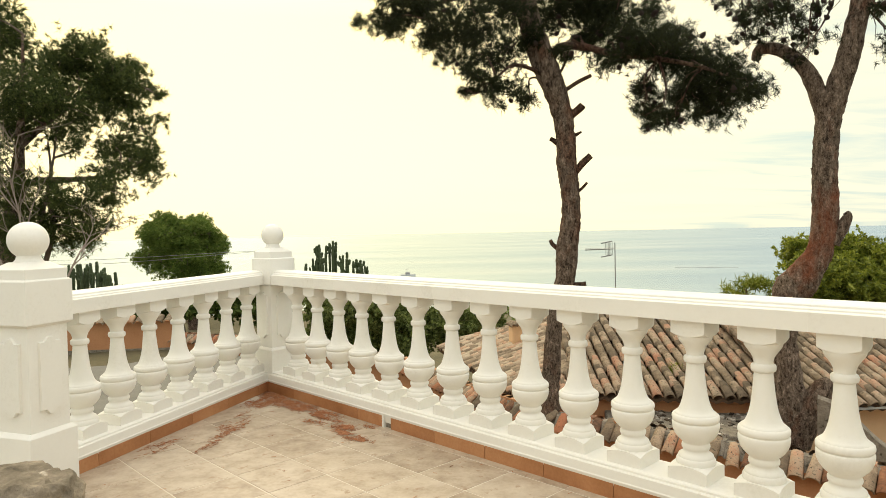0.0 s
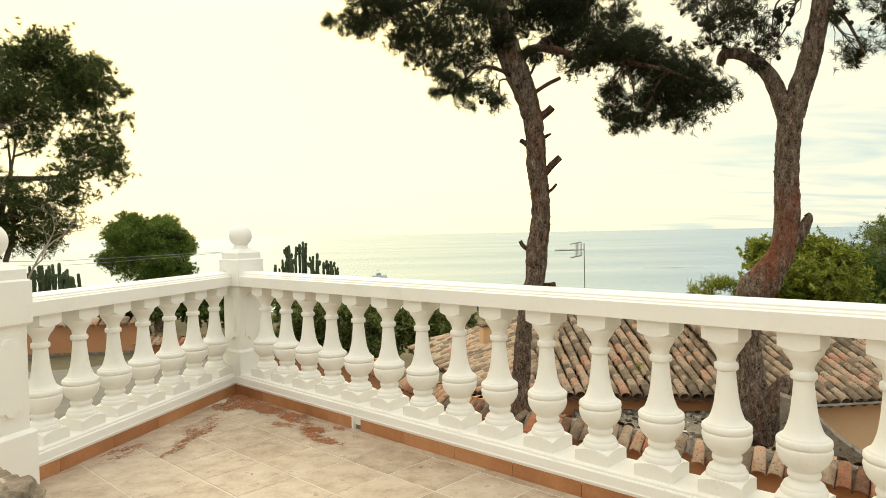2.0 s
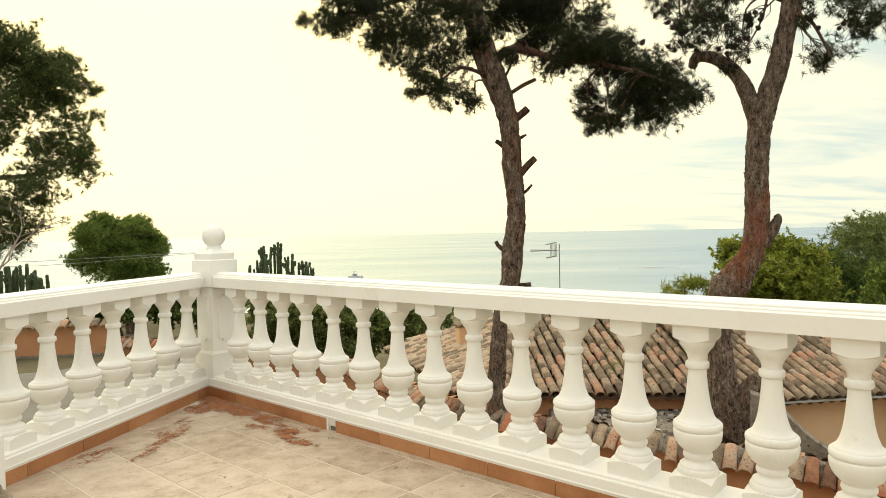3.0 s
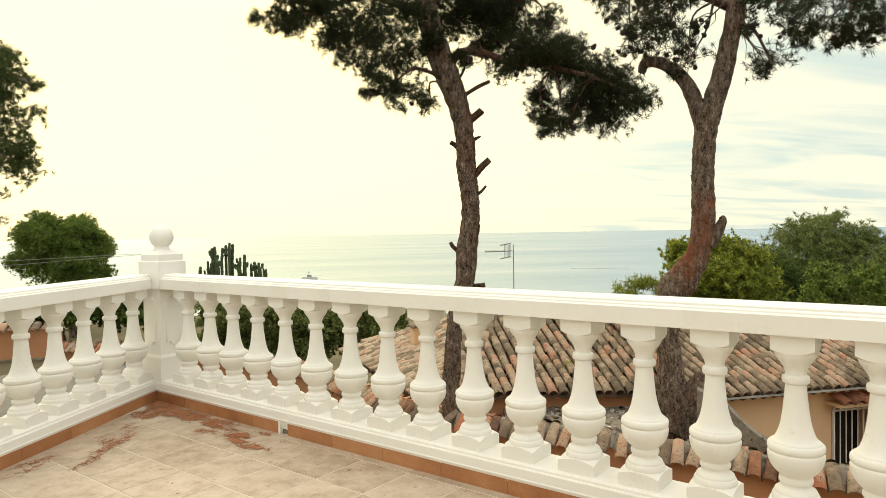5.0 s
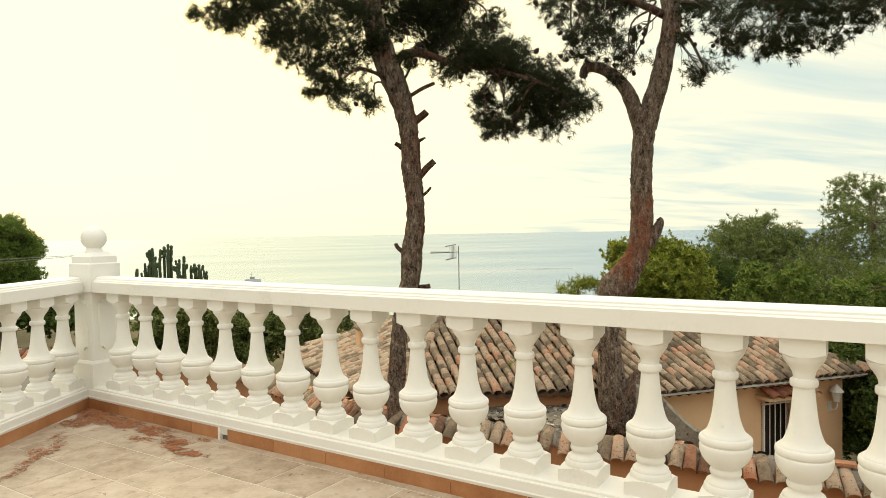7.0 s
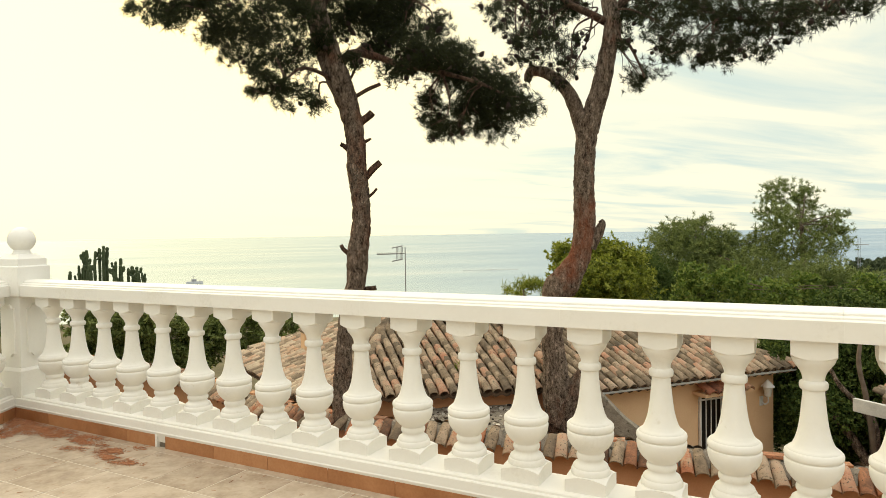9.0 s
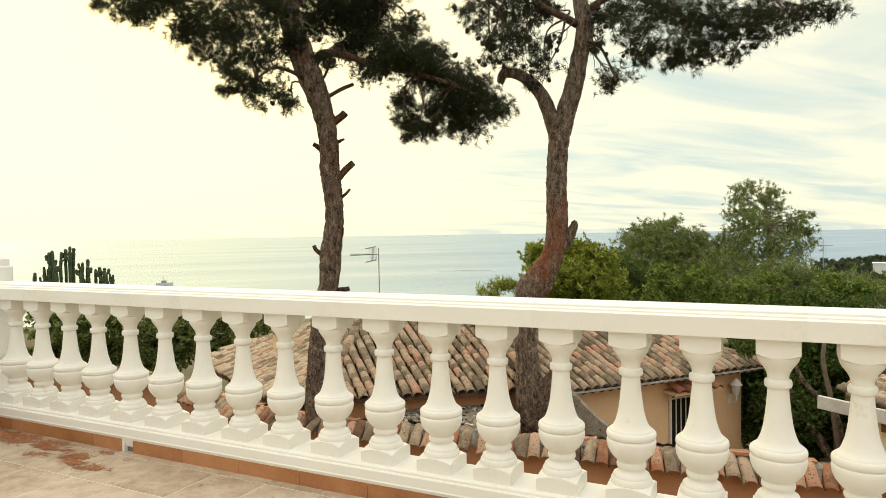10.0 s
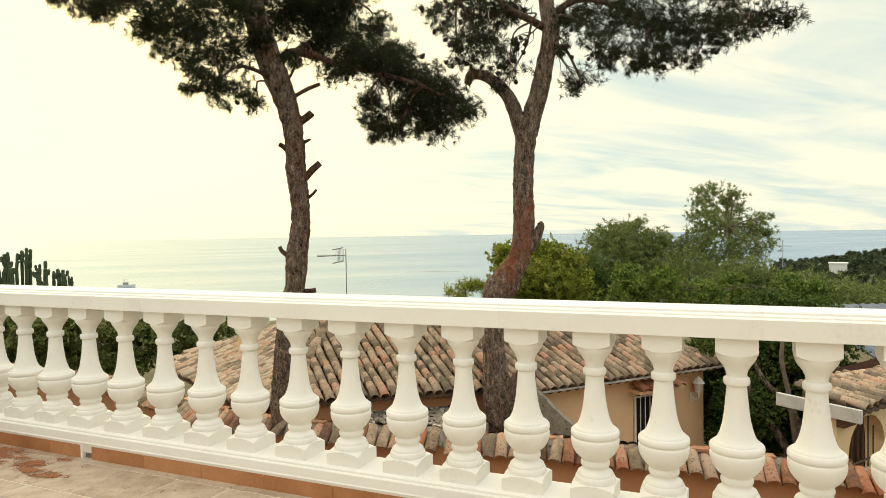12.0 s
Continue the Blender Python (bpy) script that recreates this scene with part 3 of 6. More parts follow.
def build_pillar(at, turn, w, label):
    p = thing("pillar", label, "pillar", (at.x, at.y, 0), turn, "white pillars with balls")
    bm = bmesh.new()
    square(bm, w + 0.022, 0.0, 0.325)
    frustum(bm, w + 0.022, w + 0.004, 0.325, 0.343)
    part("base", bm, WHITE, p)
    bm = bmesh.new()
    square(bm, w, 0.34, 0.845)
    part("shaft", bm, WHITE, p)
    # raised scalloped panel on each face
    a = w * 0.56
    z0, z1, r = 0.44, 0.765, w * 0.26
    half = [(0, z1 + r * 0.9), (r * 0.6, z1 + r * 0.75), (r, z1 + r * 0.2), (r * 1.15, z1), (a, z1), (a, z0), (r * 1.15, z0), (r, z0 - r * 0.2), (r * 0.6, z0 - r * 0.75), (0, z0 - r * 0.9)]
    outline = half + [(-x, z) for x, z in half[::-1][1:-1]]
    pan = bmesh.new()
    lo = [pan.verts.new((x, -0.003, z)) for x, z in outline]
    hi = [pan.verts.new((x * 0.94, 0.013, 0.6 + (z - 0.6) * 0.978)) for x, z in outline]
    n = len(outline)
    pan.faces.new(hi)
    for i in range(n):
        pan.faces.new((lo[i], lo[(i + 1) % n], hi[(i + 1) % n], hi[i]))
    me = mesh_of("panel", pan, WHITE)
    for k in range(4):
        part("panel", me, WHITE, p, local=Matrix.Rotation(k * math.pi / 2, 4, "Z") @ pose(0, w, 0))
    bm = bmesh.new()
    frustum(bm, w + 0.002, w + 0.018, 0.835, 0.85)
    square(bm, w + 0.020, 0.848, 1.053)
    frustum(bm, w + 0.016, w + 0.009, 1.052, 1.059)
    square(bm, w + 0.006, 1.055, 1.108)
    frustum(bm, w + 0.003, 0.060, 1.107, 1.140)
    part("cap", bm, WHITE, p)
    bm = bmesh.new()
    prof = [(0.02, 1.13), (0.066, 1.138), (0.062, 1.145), (0.056, 1.152), (0.053, 1.160)]
    c, r = 1.242, 0.089
    prof += [(r * math.sin(x), c - r * math.cos(x)) for x in np.linspace(0.62, math.pi - 0.02, 18)]
    lathe(bm, prof, 32)
    part("ball", bm, WHITE, p, "white masonry ball", smooth=True)


build_terrace()
build_edge()
build_balustrades()
build_pillar(Vector((-1.388, 5.40)), radians(-40), 0.102, "white painted square pillar topped by a ball where the balustrades meet")
build_pillar(Vector((-1.985, 3.175)), radians(-19), 0.106, "white painted square pillar topped by a ball beside a rough stone")

# ---------------------------------------------------------------- clay roofs and walls below the terrace
def barrel(length=0.42, r0=0.088, r1=0.072, thick=0.014, seg=6):
    """One curved clay tile, hollow side down, lower end at the origin, running up +y."""
    bm = bmesh.new()
    loops = []
    for y, r in ((0.0, r0), (length, r1)):
        outer = [bm.verts.new((r * math.cos(math.pi * i / seg), y, r * 0.82 * math.sin(math.pi * i / seg))) for i in range(seg + 1)]
        inner = [bm.verts.new(((r - thick) * math.cos(math.pi * i / seg), y, (r - thick) * 0.82 * math.sin(math.pi * i / seg))) for i in range(seg + 1)]
        loops.append((outer, inner))
    (o0, i0), (o1, i1) = loops
    for k in range(seg):
        f = bm.faces.new((o0[k], o0[k + 1], o1[k + 1], o1[k]))
        f.smooth = True
        bm.faces.new((i0[k + 1], i0[k], i1[k], i1[k + 1]))
        bm.faces.new((o0[k + 1], o0[k], i0[k], i0[k + 1]))
    bm.faces.new((o0[0], o1[0], i1[0], i0[0]))
    bm.faces.new((o1[seg], o0[seg], i0[seg], i1[seg]))
    return bm


BARREL = {}


def barrel_of(mat, length=0.42, r0=0.088, r1=0.072):
    key = (mat.name, length, r0)
    if key not in BARREL:
        BARREL[key] = mesh_of("tile", barrel(length, r0, r1), mat)
    return BARREL[key]


def frame_of(origin, along, up, pitch):
    """A matrix whose x runs along the eave, y up the slope and z off the roof."""
    a = Vector((along.x, along.y, 0)).normalized()
    u = Vector((up.x * math.cos(pitch), up.y * math.cos(pitch), math.sin(pitch)))
    n = a.cross(u).normalized()
    if n.z < 0:
        n = -n
    m = Matrix((a, u, n)).transposed().to_4x4()
    m.translation = origin
    return m


def roof_slope(house, origin, along, up, pitch, x0, x1, limit, mat, seed, step=0.158, row=0.135, skew=0.0):
    """A tiled slope: limit(x) gives how far up the tiles go (from, to) at x along the eave."""
    rnd = random.Random(seed)
    m = frame_of(Vector(origin), along, up, pitch)
    # deck of concave channel tiles, as one ribbed sheet, coloured darker than the barrels over it
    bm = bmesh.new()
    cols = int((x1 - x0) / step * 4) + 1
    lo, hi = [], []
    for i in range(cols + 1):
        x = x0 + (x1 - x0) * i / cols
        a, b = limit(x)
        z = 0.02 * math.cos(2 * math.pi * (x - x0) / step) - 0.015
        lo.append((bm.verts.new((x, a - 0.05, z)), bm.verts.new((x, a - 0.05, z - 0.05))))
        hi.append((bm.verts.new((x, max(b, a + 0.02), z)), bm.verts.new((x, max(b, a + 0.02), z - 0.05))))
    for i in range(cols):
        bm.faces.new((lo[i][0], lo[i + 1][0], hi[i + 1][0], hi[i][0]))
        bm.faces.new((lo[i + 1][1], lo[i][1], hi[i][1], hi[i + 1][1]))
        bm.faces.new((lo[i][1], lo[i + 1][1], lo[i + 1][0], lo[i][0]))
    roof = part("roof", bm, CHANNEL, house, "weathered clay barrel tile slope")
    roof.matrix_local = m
    rest = []
    me = barrel_of(mat, row + 0.075, step * 0.49, step * 0.35)
    x = x0 + step / 2
    while x < x1:
        a, b = limit(x)
        y = a - 0.09 + rnd.uniform(-0.02, 0.02)
        while y < b - 0.06:
            m_tile = (Matrix.Translation((x - (y - a) * math.tan(skew) + rnd.uniform(-0.012, 0.012), y, 0.028 + rnd.uniform(-0.004, 0.006)))
                      @ Matrix.Rotation(skew + radians(rnd.uniform(-2.5, 2.5)), 4, "Z") @ Matrix.Rotation(radians(10.5 + rnd.uniform(-1.5, 1.5)), 4, "X"))
            if y < 0.75:
                part("tile", me, mat, roof, local=m_tile)
            else:
                rest.append(np.array(m_tile))
            y += row * rnd.uniform(0.95, 1.05)
        x += step
    # the higher courses, too small to pick apart, as one mesh
    if rest:
        v = np.empty(len(me.vertices) * 3, dtype=np.float32)
        me.vertices.foreach_get("co", v)
        v = np.hstack([v.reshape(-1, 3), np.ones((len(me.vertices), 1))])
        f = np.array([tuple(q.vertices) for q in me.polygons])
        allv = np.vstack([(v @ t.T)[:, :3] for t in rest])
        allf = np.vstack([f + i * len(v) for i in range(len(rest))])
        far = {"weathered_clay_tile": TILE_FAR, "bleached_clay_tile": PALETILE_FAR}.get(mat.name, mat)
        tagged(part("upper_tiles", array_mesh("upper_tiles", allv, allf, far), far, roof), kind="stuff")
    return roof, m


def tile_line(parent, a, b, mat, seed, step=0.36, r=0.1):
    """Ridge or hip tiles from a to b in the parent's space, bedded in mortar."""
    rnd = random.Random(seed)
    a, b = Vector(a), Vector(b)
    d = (b - a).normalized()
    x = d.cross(Vector((0, 0, 1))).normalized()
    z = x.cross(d)
    base = Matrix((x, d, z)).transposed().to_4x4()
    me = barrel_of(mat, 0.42, r, r * 0.85)
    n = int((b - a).length / step)
    for i in range(n):
        m = base.copy()
        m.translation = a + d * (i * step) + z * rnd.uniform(-0.008, 0.01)
        part("ridge_tile", me, mat, parent, local=m @ Matrix.Rotation(radians(rnd.uniform(-5, 5)), 4, "Z"))


def wall_with_hole(bm, x0, x1, z0, z1, hole=None, thick=0.25, y=0.0):
    """A wall along x, its face at y, with one opening (x, x, z, z)."""
    if hole is None:
        box(bm, (x0, y, z0), (x1, y + thick, z1))
        return
    a, b, c, d = hole
    box(bm, (x0, y, z0), (a, y + thick, z1))
    box(bm, (b, y, z0), (x1, y + thick, z1))
    box(bm, (a, y, z0), (b, y + thick, c))
    box(bm, (a, y, d), (b, y + thick, z1))


def v2(x, y):
    return Vector((x, y)).normalized()


def build_hip_house():
    """The nearest house: a front slope with a hip to a bleached side slope."""
    h = thing("house", "orange rendered house with old weathered clay tile roof", "house")
    q0 = Vector((1.543, 9.393, -1.1))
    b = v2(0.9865, -0.164)
    inw = v2(0.164, 0.9865)
    pb = radians(18.5)
    roof_slope(h, q0, b, inw, pb, 0.05, 3.55, lambda x: (0.0, min(max(0.1, x / 0.30), 2.75)), TILE, 3, skew=radians(10))
    al = v2(-0.27, 0.963)
    ua = v2(0.963, 0.27)
    pa = radians(10)
    roof_slope(h, q0, al, ua, pa, 0.05, 4.6, lambda x: (-0.42, min(0.9 * x + 0.1, 2.6)), PALETILE, 5, 0.15, 0.17)
    # mortared gable under the open edge of the front slope
    bm = bmesh.new()
    e0, e1 = q0 + Vector((0.03, 0.0, 0.02)), Vector((2.45, 11.15, -0.44))
    for dx in (0.0, 0.1):
        bm.faces.new([bm.verts.new(p + Vector((dx, 0, 0))) for p in (e0, e1, Vector((e1.x, e1.y, -1.5)), Vector((e0.x, e0.y, -1.5)))])
    part("gable", bm, MORTAR, h, "rough mortar gable edge")
    top = Vector((2.45, 11.15, -0.44))
    tile_line(h, q0 + Vector((0, 0, 0.05)), top + (top - q0) * 0.30, TILE, 8)
    # walls under the eaves
    for a0, d_, length, inn in ((q0, b, 3.5, inw), (q0, al, 4.2, ua)):
        bm = bmesh.new()
        p = a0.to_2d() + inn * 0.25
        e = p + d_ * length
        sweep(bm, [(-0.1, -3.6), (-0.1, -1.12), (0.1, -1.12), (0.1, -3.6)], p, e)
        part("wall", bm, ORANGE, h)
    # verge tiles along the far edge of the bleached slope
    far = q0 + Vector((al.x, al.y, 0)) * 4.6 + Vector((0, 0, 0.05))
    tile_line(h, far, far + Vector((ua.x * math.cos(pa), ua.y * math.cos(pa), math.sin(pa))) * 2.6, PALETILE, 12, 0.34, 0.09)
    # small chimney on the ridge
    bm = bmesh.new()
    box(bm, (-0.10, -0.10, -0.3), (0.10, 0.10, 0.20), 0.03)
    chim = part("chimney", bm, PEACH, h, "small peach rendered chimney with a clay cap")
    chim.matrix_local = pose(1.34, 12.6, -0.78, 0, 0, 20)
    for k in range(3):
        part("cap_tile", barrel_of(TILE, 0.34, 0.07, 0.055), TILE, chim, local=pose(-0.09 + k * 0.09, -0.16, 0.19 + 0.02 * (k % 2), 4, 0, (k - 1) * 6))
    # flat mortar ledge under the front eave
    bm = bmesh.new()
    c = q0.to_2d() + b * 2.0 - inw * 0.42
    box(bm, (-1.3, -0.5, -0.22), (0.70, 0.65, 0.0), 0.02, Matrix.Translation((c.x, c.y, -1.36)) @ Matrix.Rotation(math.atan2(b.y, b.x), 4, "Z"))
    part("ledge", bm, MORTAR, h, "crumbling grey mortar ledge with leaf litter")
    rnd = random.Random(6)
    litter = bmesh.new()
    for i in range(320):
        q = c + b * rnd.uniform(-1.2, 0.65) + inw * rnd.uniform(-0.48, 0.6)
        s = rnd.uniform(0.01, 0.035)
        box(litter, (-s, -s * 0.7, 0), (s, s * 0.7, s * 0.6), 0, Matrix.Translation((q.x, q.y, -1.36)) @ Matrix.Rotation(rnd.uniform(0, 6), 4, "Z"))
    tagged(part("rubble", litter, RUBBLE, h), kind="stuff")


def build_window_house():
    """House with a barred window: hip roof and peach walls."""
    c0 = Vector((5.077, 8.494, -1.1))
    turn = math.atan2(0.0766, 0.997)
    h = thing("house", "peach rendered house with barred window and mossy clay roof", "house", c0, turn)
    ax, iy = Vector((1, 0)), Vector((0, 1))
    pc = radians(19)
    length = 3.95
    roof_slope(h, (0, 0, 0), ax, iy, pc, -0.35, length, lambda x: (0.0, max(0.05, min(2.45, (length - x) * 1.15))), TILE, 14, 0.165, 0.15, radians(5))
    # returning slope round the hip
    roof_slope(h, (length, 0, 0), iy, Vector((-1, 0)), radians(17), 0.0, 3.6, lambda x: (0.0, min(2.5, x * 0.9 + 0.03)), TILE, 15)
    tile_line(h, (length, 0.0, 0.05), (length - 2.05, 2.3, 0.82), TILE, 16)
    tile_line(h, (-0.35, 2.32, 0.82), (length - 2.0, 2.32, 0.82), TILE, 17)
    tile_line(h, (-0.42, -0.05, 0.05), (-0.42, 2.3, 0.84), TILE, 18)
    bm = bmesh.new()
    box(bm, (-0.35, 0.02, -0.10), (length - 0.06, 0.30, -0.035), 0.01)
    part("eave_moulding", bm, PEACH, h)
    bm = bmesh.new()
    box(bm, (-0.35, -0.045, -0.062), (length - 0.02, 0.05, -0.03), 0.006)
    part("eave_mortar", bm, BOARD, h, "pale mortar line under the eave tiles")
    bm = bmesh.new()
    win = (2.13, 2.85, -1.40, -0.42)
    wall_with_hole(bm, -0.3, length - 0.18, -2.6, -0.09, win, 0.22, 0.28)
    part("wall", bm, PEACH, h)
    bm = bmesh.new()
    box(bm, (length - 0.44, 0.502, -2.6), (length - 0.182, 3.6, -0.09))
    part("wall", bm, PEACH, h)
    bm = bmesh.new()
    box(bm, (1.95, 0.62, -1.5), (3.0, 0.66, -0.3))
    w = part("window", bm, DARK, h, "dark window behind white iron bars")
    bars = bmesh.new()
    for x in np.arange(win[0] + 0.03, win[1], 0.105):
        tube(bars, [(x, 0.25, win[2], 0.009), (x, 0.25, win[3] + 0.02, 0.009)], 6)
    for z in (win[2] + 0.03, win[3] - 0.02):
        box(bars, (win[0] - 0.02, 0.238, z - 0.012), (win[1] + 0.02, 0.262, z + 0.012))
    for k in (0, 1):
        x = win[0] + 0.02 + k * (win[1] - win[0] - 0.04)
        box(bars, (x - 0.012, 0.238, win[2] - 0.02), (x + 0.012, 0.284, win[3] + 0.03))
    s = [(win[0] + 0.05 + 0.7 * i / 14, 0.25, win[3] + 0.03 + 0.045 * abs(math.sin(i * 0.75)), 0.006) for i in range(15)]
    tube(bars, s, 5)
    part("grille", bars, IRON, w, "white wrought iron bars with scrolled top")
    # little tiled hood over the window
    hood = bmesh.new()
    frustum_hood = [(win[0] - 0.12, -0.24), (win[1] + 0.14, -0.24)]
    box(hood, (frustum_hood[0][0], -0.02, -0.33), (frustum_hood[1][0], 0.28, -0.28))
    hd = part("hood", hood, PEACH, h, "small clay tile hood over the window")
    x = win[0] - 0.03
    k = 0
    while x < win[1] + 0.14:
        part("tile", barrel_of(REDTILE), REDTILE, hd, local=Matrix.Translation((x, -0.10, -0.27)) @ Matrix.Rotation(radians(16), 4, "X") @ Matrix.Rotation(radians((k % 3 - 1) * 3), 4, "Z"))
        x += 0.19
        k += 1
    # lamp on the wall by the corner
    lx = length - 0.46
    lamp = thing("wall_lamp", "white bracket lantern with milky glass on the house wall", "wall lamp")
    lamp.matrix_world = h.matrix_world @ pose(lx, 0.28, -0.30)
    bm = bmesh.new()
    lathe(bm, [(0.035, -0.20), (0.05, -0.19), (0.075, -0.03), (0.03, -0.02)], 10)
    part("glass", bm, GLASS, lamp, local=pose(0, -0.14, 0))
    bm = bmesh.new()
    lathe(bm, [(0.11, -0.03), (0.10, -0.015), (0.045, 0.05), (0.02, 0.075), (0.01, 0.09)], 10)
    part("cap", bm, IRON, lamp, "white metal cap", local=pose(0, -0.14, 0))
    bm = bmesh.new()
    tube(bm, [tuple(q) for q in spline([(0, 0.0, -0.30, 0.012), (0, -0.08, -0.34, 0.012), (0, -0.15, -0.28, 0.012), (0, -0.14, -0.19, 0.012)])], 6)
    box(bm, (-0.04, -0.012, -0.38), (0.04, 0.0, -0.22), 0.004)
    part("bracket", bm, IRON, lamp)


def build_boundary():
    """Boundary wall with a mortar ridge and clay tiles shedding to both sides."""
    pts = [Vector(p) for p in ((-6.6, 16.2), (-2.7, 14.6), (-0.72, 12.3), (0.55, 9.75), (1.45, 8.5), (3.1, 7.3), (4.3, 6.42), (5.4, 5.62), (6.6, 4.75), (8.0, 3.7))]
    tops = (-1.13, -1.13, -1.13, -1.13, -1.13, -1.15, -1.18, -1.22, -1.27)
    wall = thing("boundary_wall", "orange rendered garden wall with a clay tile coping", "wall", kind="structure")
    rnd = random.Random(21)
    me = barrel_of(COPING, 0.33, 0.074, 0.060)
    me2 = barrel_of(TILE, 0.345, 0.078, 0.064)
    for i, (a, b) in enumerate(zip(pts, pts[1:])):
        top = tops[i]
        bm = bmesh.new()
        sweep(bm, [(-0.14, -3.7), (-0.14, top - 0.14), (0.14, top - 0.14), (0.14, -3.7)], a, b)
        part("wall", bm, ORANGE, wall)
        bm = bmesh.new()
        sweep(bm, [(-0.17, top - 0.139), (-0.06, top + 0.0), (0.06, top + 0.0), (0.17, top - 0.139)], a, b)
        part("mortar", bm, MORTAR, wall, "rough grey mortar ridge")
        d = (b - a).normalized()
        left = Vector((-d.y, d.x))
        L = (b - a).length
        s = 0.12
        while s < L:
            for side in (1, -1):
                p = a + d * s - left * side * 0.30
                inn = left * side
                u = Vector((inn.x * math.cos(0.55), inn.y * math.cos(0.55), math.sin(0.55)))
                al = Vector((d.x, d.y, 0)) * side
                n = al.cross(u).normalized()
                if n.z < 0:
                    n = -n
                    al = -al
                m = Matrix((al, u, n)).transposed().to_4x4()
                m.translation = (p.x, p.y, top - 0.185 + rnd.uniform(-0.01, 0.012))
                part("coping_tile", me if rnd.random() < 0.62 else me2, COPING, wall, local=m @ Matrix.Rotation(radians(rnd.uniform(-7, 7)), 4, "Z"))
            if rnd.random() < 0.22:
                bm = bmesh.new()
                ang = math.atan2(d.y, d.x) + rnd.uniform(-0.1, 0.1)
                q = a + d * (s + 0.1)
                box(bm, (-0.13, -0.06, top - 0.01), (0.13, 0.06, top + 0.028), 0.006, Matrix.Translation((q.x, q.y, 0)) @ Matrix.Rotation(ang, 4, "Z"))
                part("cap_brick", bm, COPING if rnd.random() < 0.5 else SKIRT, wall)
            s += 0.150
    # curved flank wall sweeping down beside the tree
    bm = bmesh.new()
    line = spline([(4.45, 7.9, -0.80), (4.66, 7.71, -0.90), (4.89, 7.45, -1.20), (5.10, 7.18, -1.36), (5.45, 6.85, -1.46)], 5)
    prev = None
    for q in line:
        c = Vector((q[0], q[1]))
        side = Vector((0.55, 0.83)) * 0.07
        ring = [bm.verts.new((c.x - side.x, c.y - side.y, -3.6)), bm.verts.new((c.x - side.x, c.y - side.y, q[2] - 0.03)), bm.verts.new((c.x, c.y, q[2])),
                bm.verts.new((c.x + side.x, c.y + side.y, q[2] - 0.03)), bm.verts.new((c.x + side.x, c.y + side.y, -3.6))]
        if prev:
            for k in range(4):
                bm.faces.new((prev[k], prev[k + 1], ring[k + 1], ring[k]))
        prev = ring
    tagged(part("flank_wall", bm, MORTAR), "grey curved garden wall sweeping down beside the pine", "wall", kind="structure")


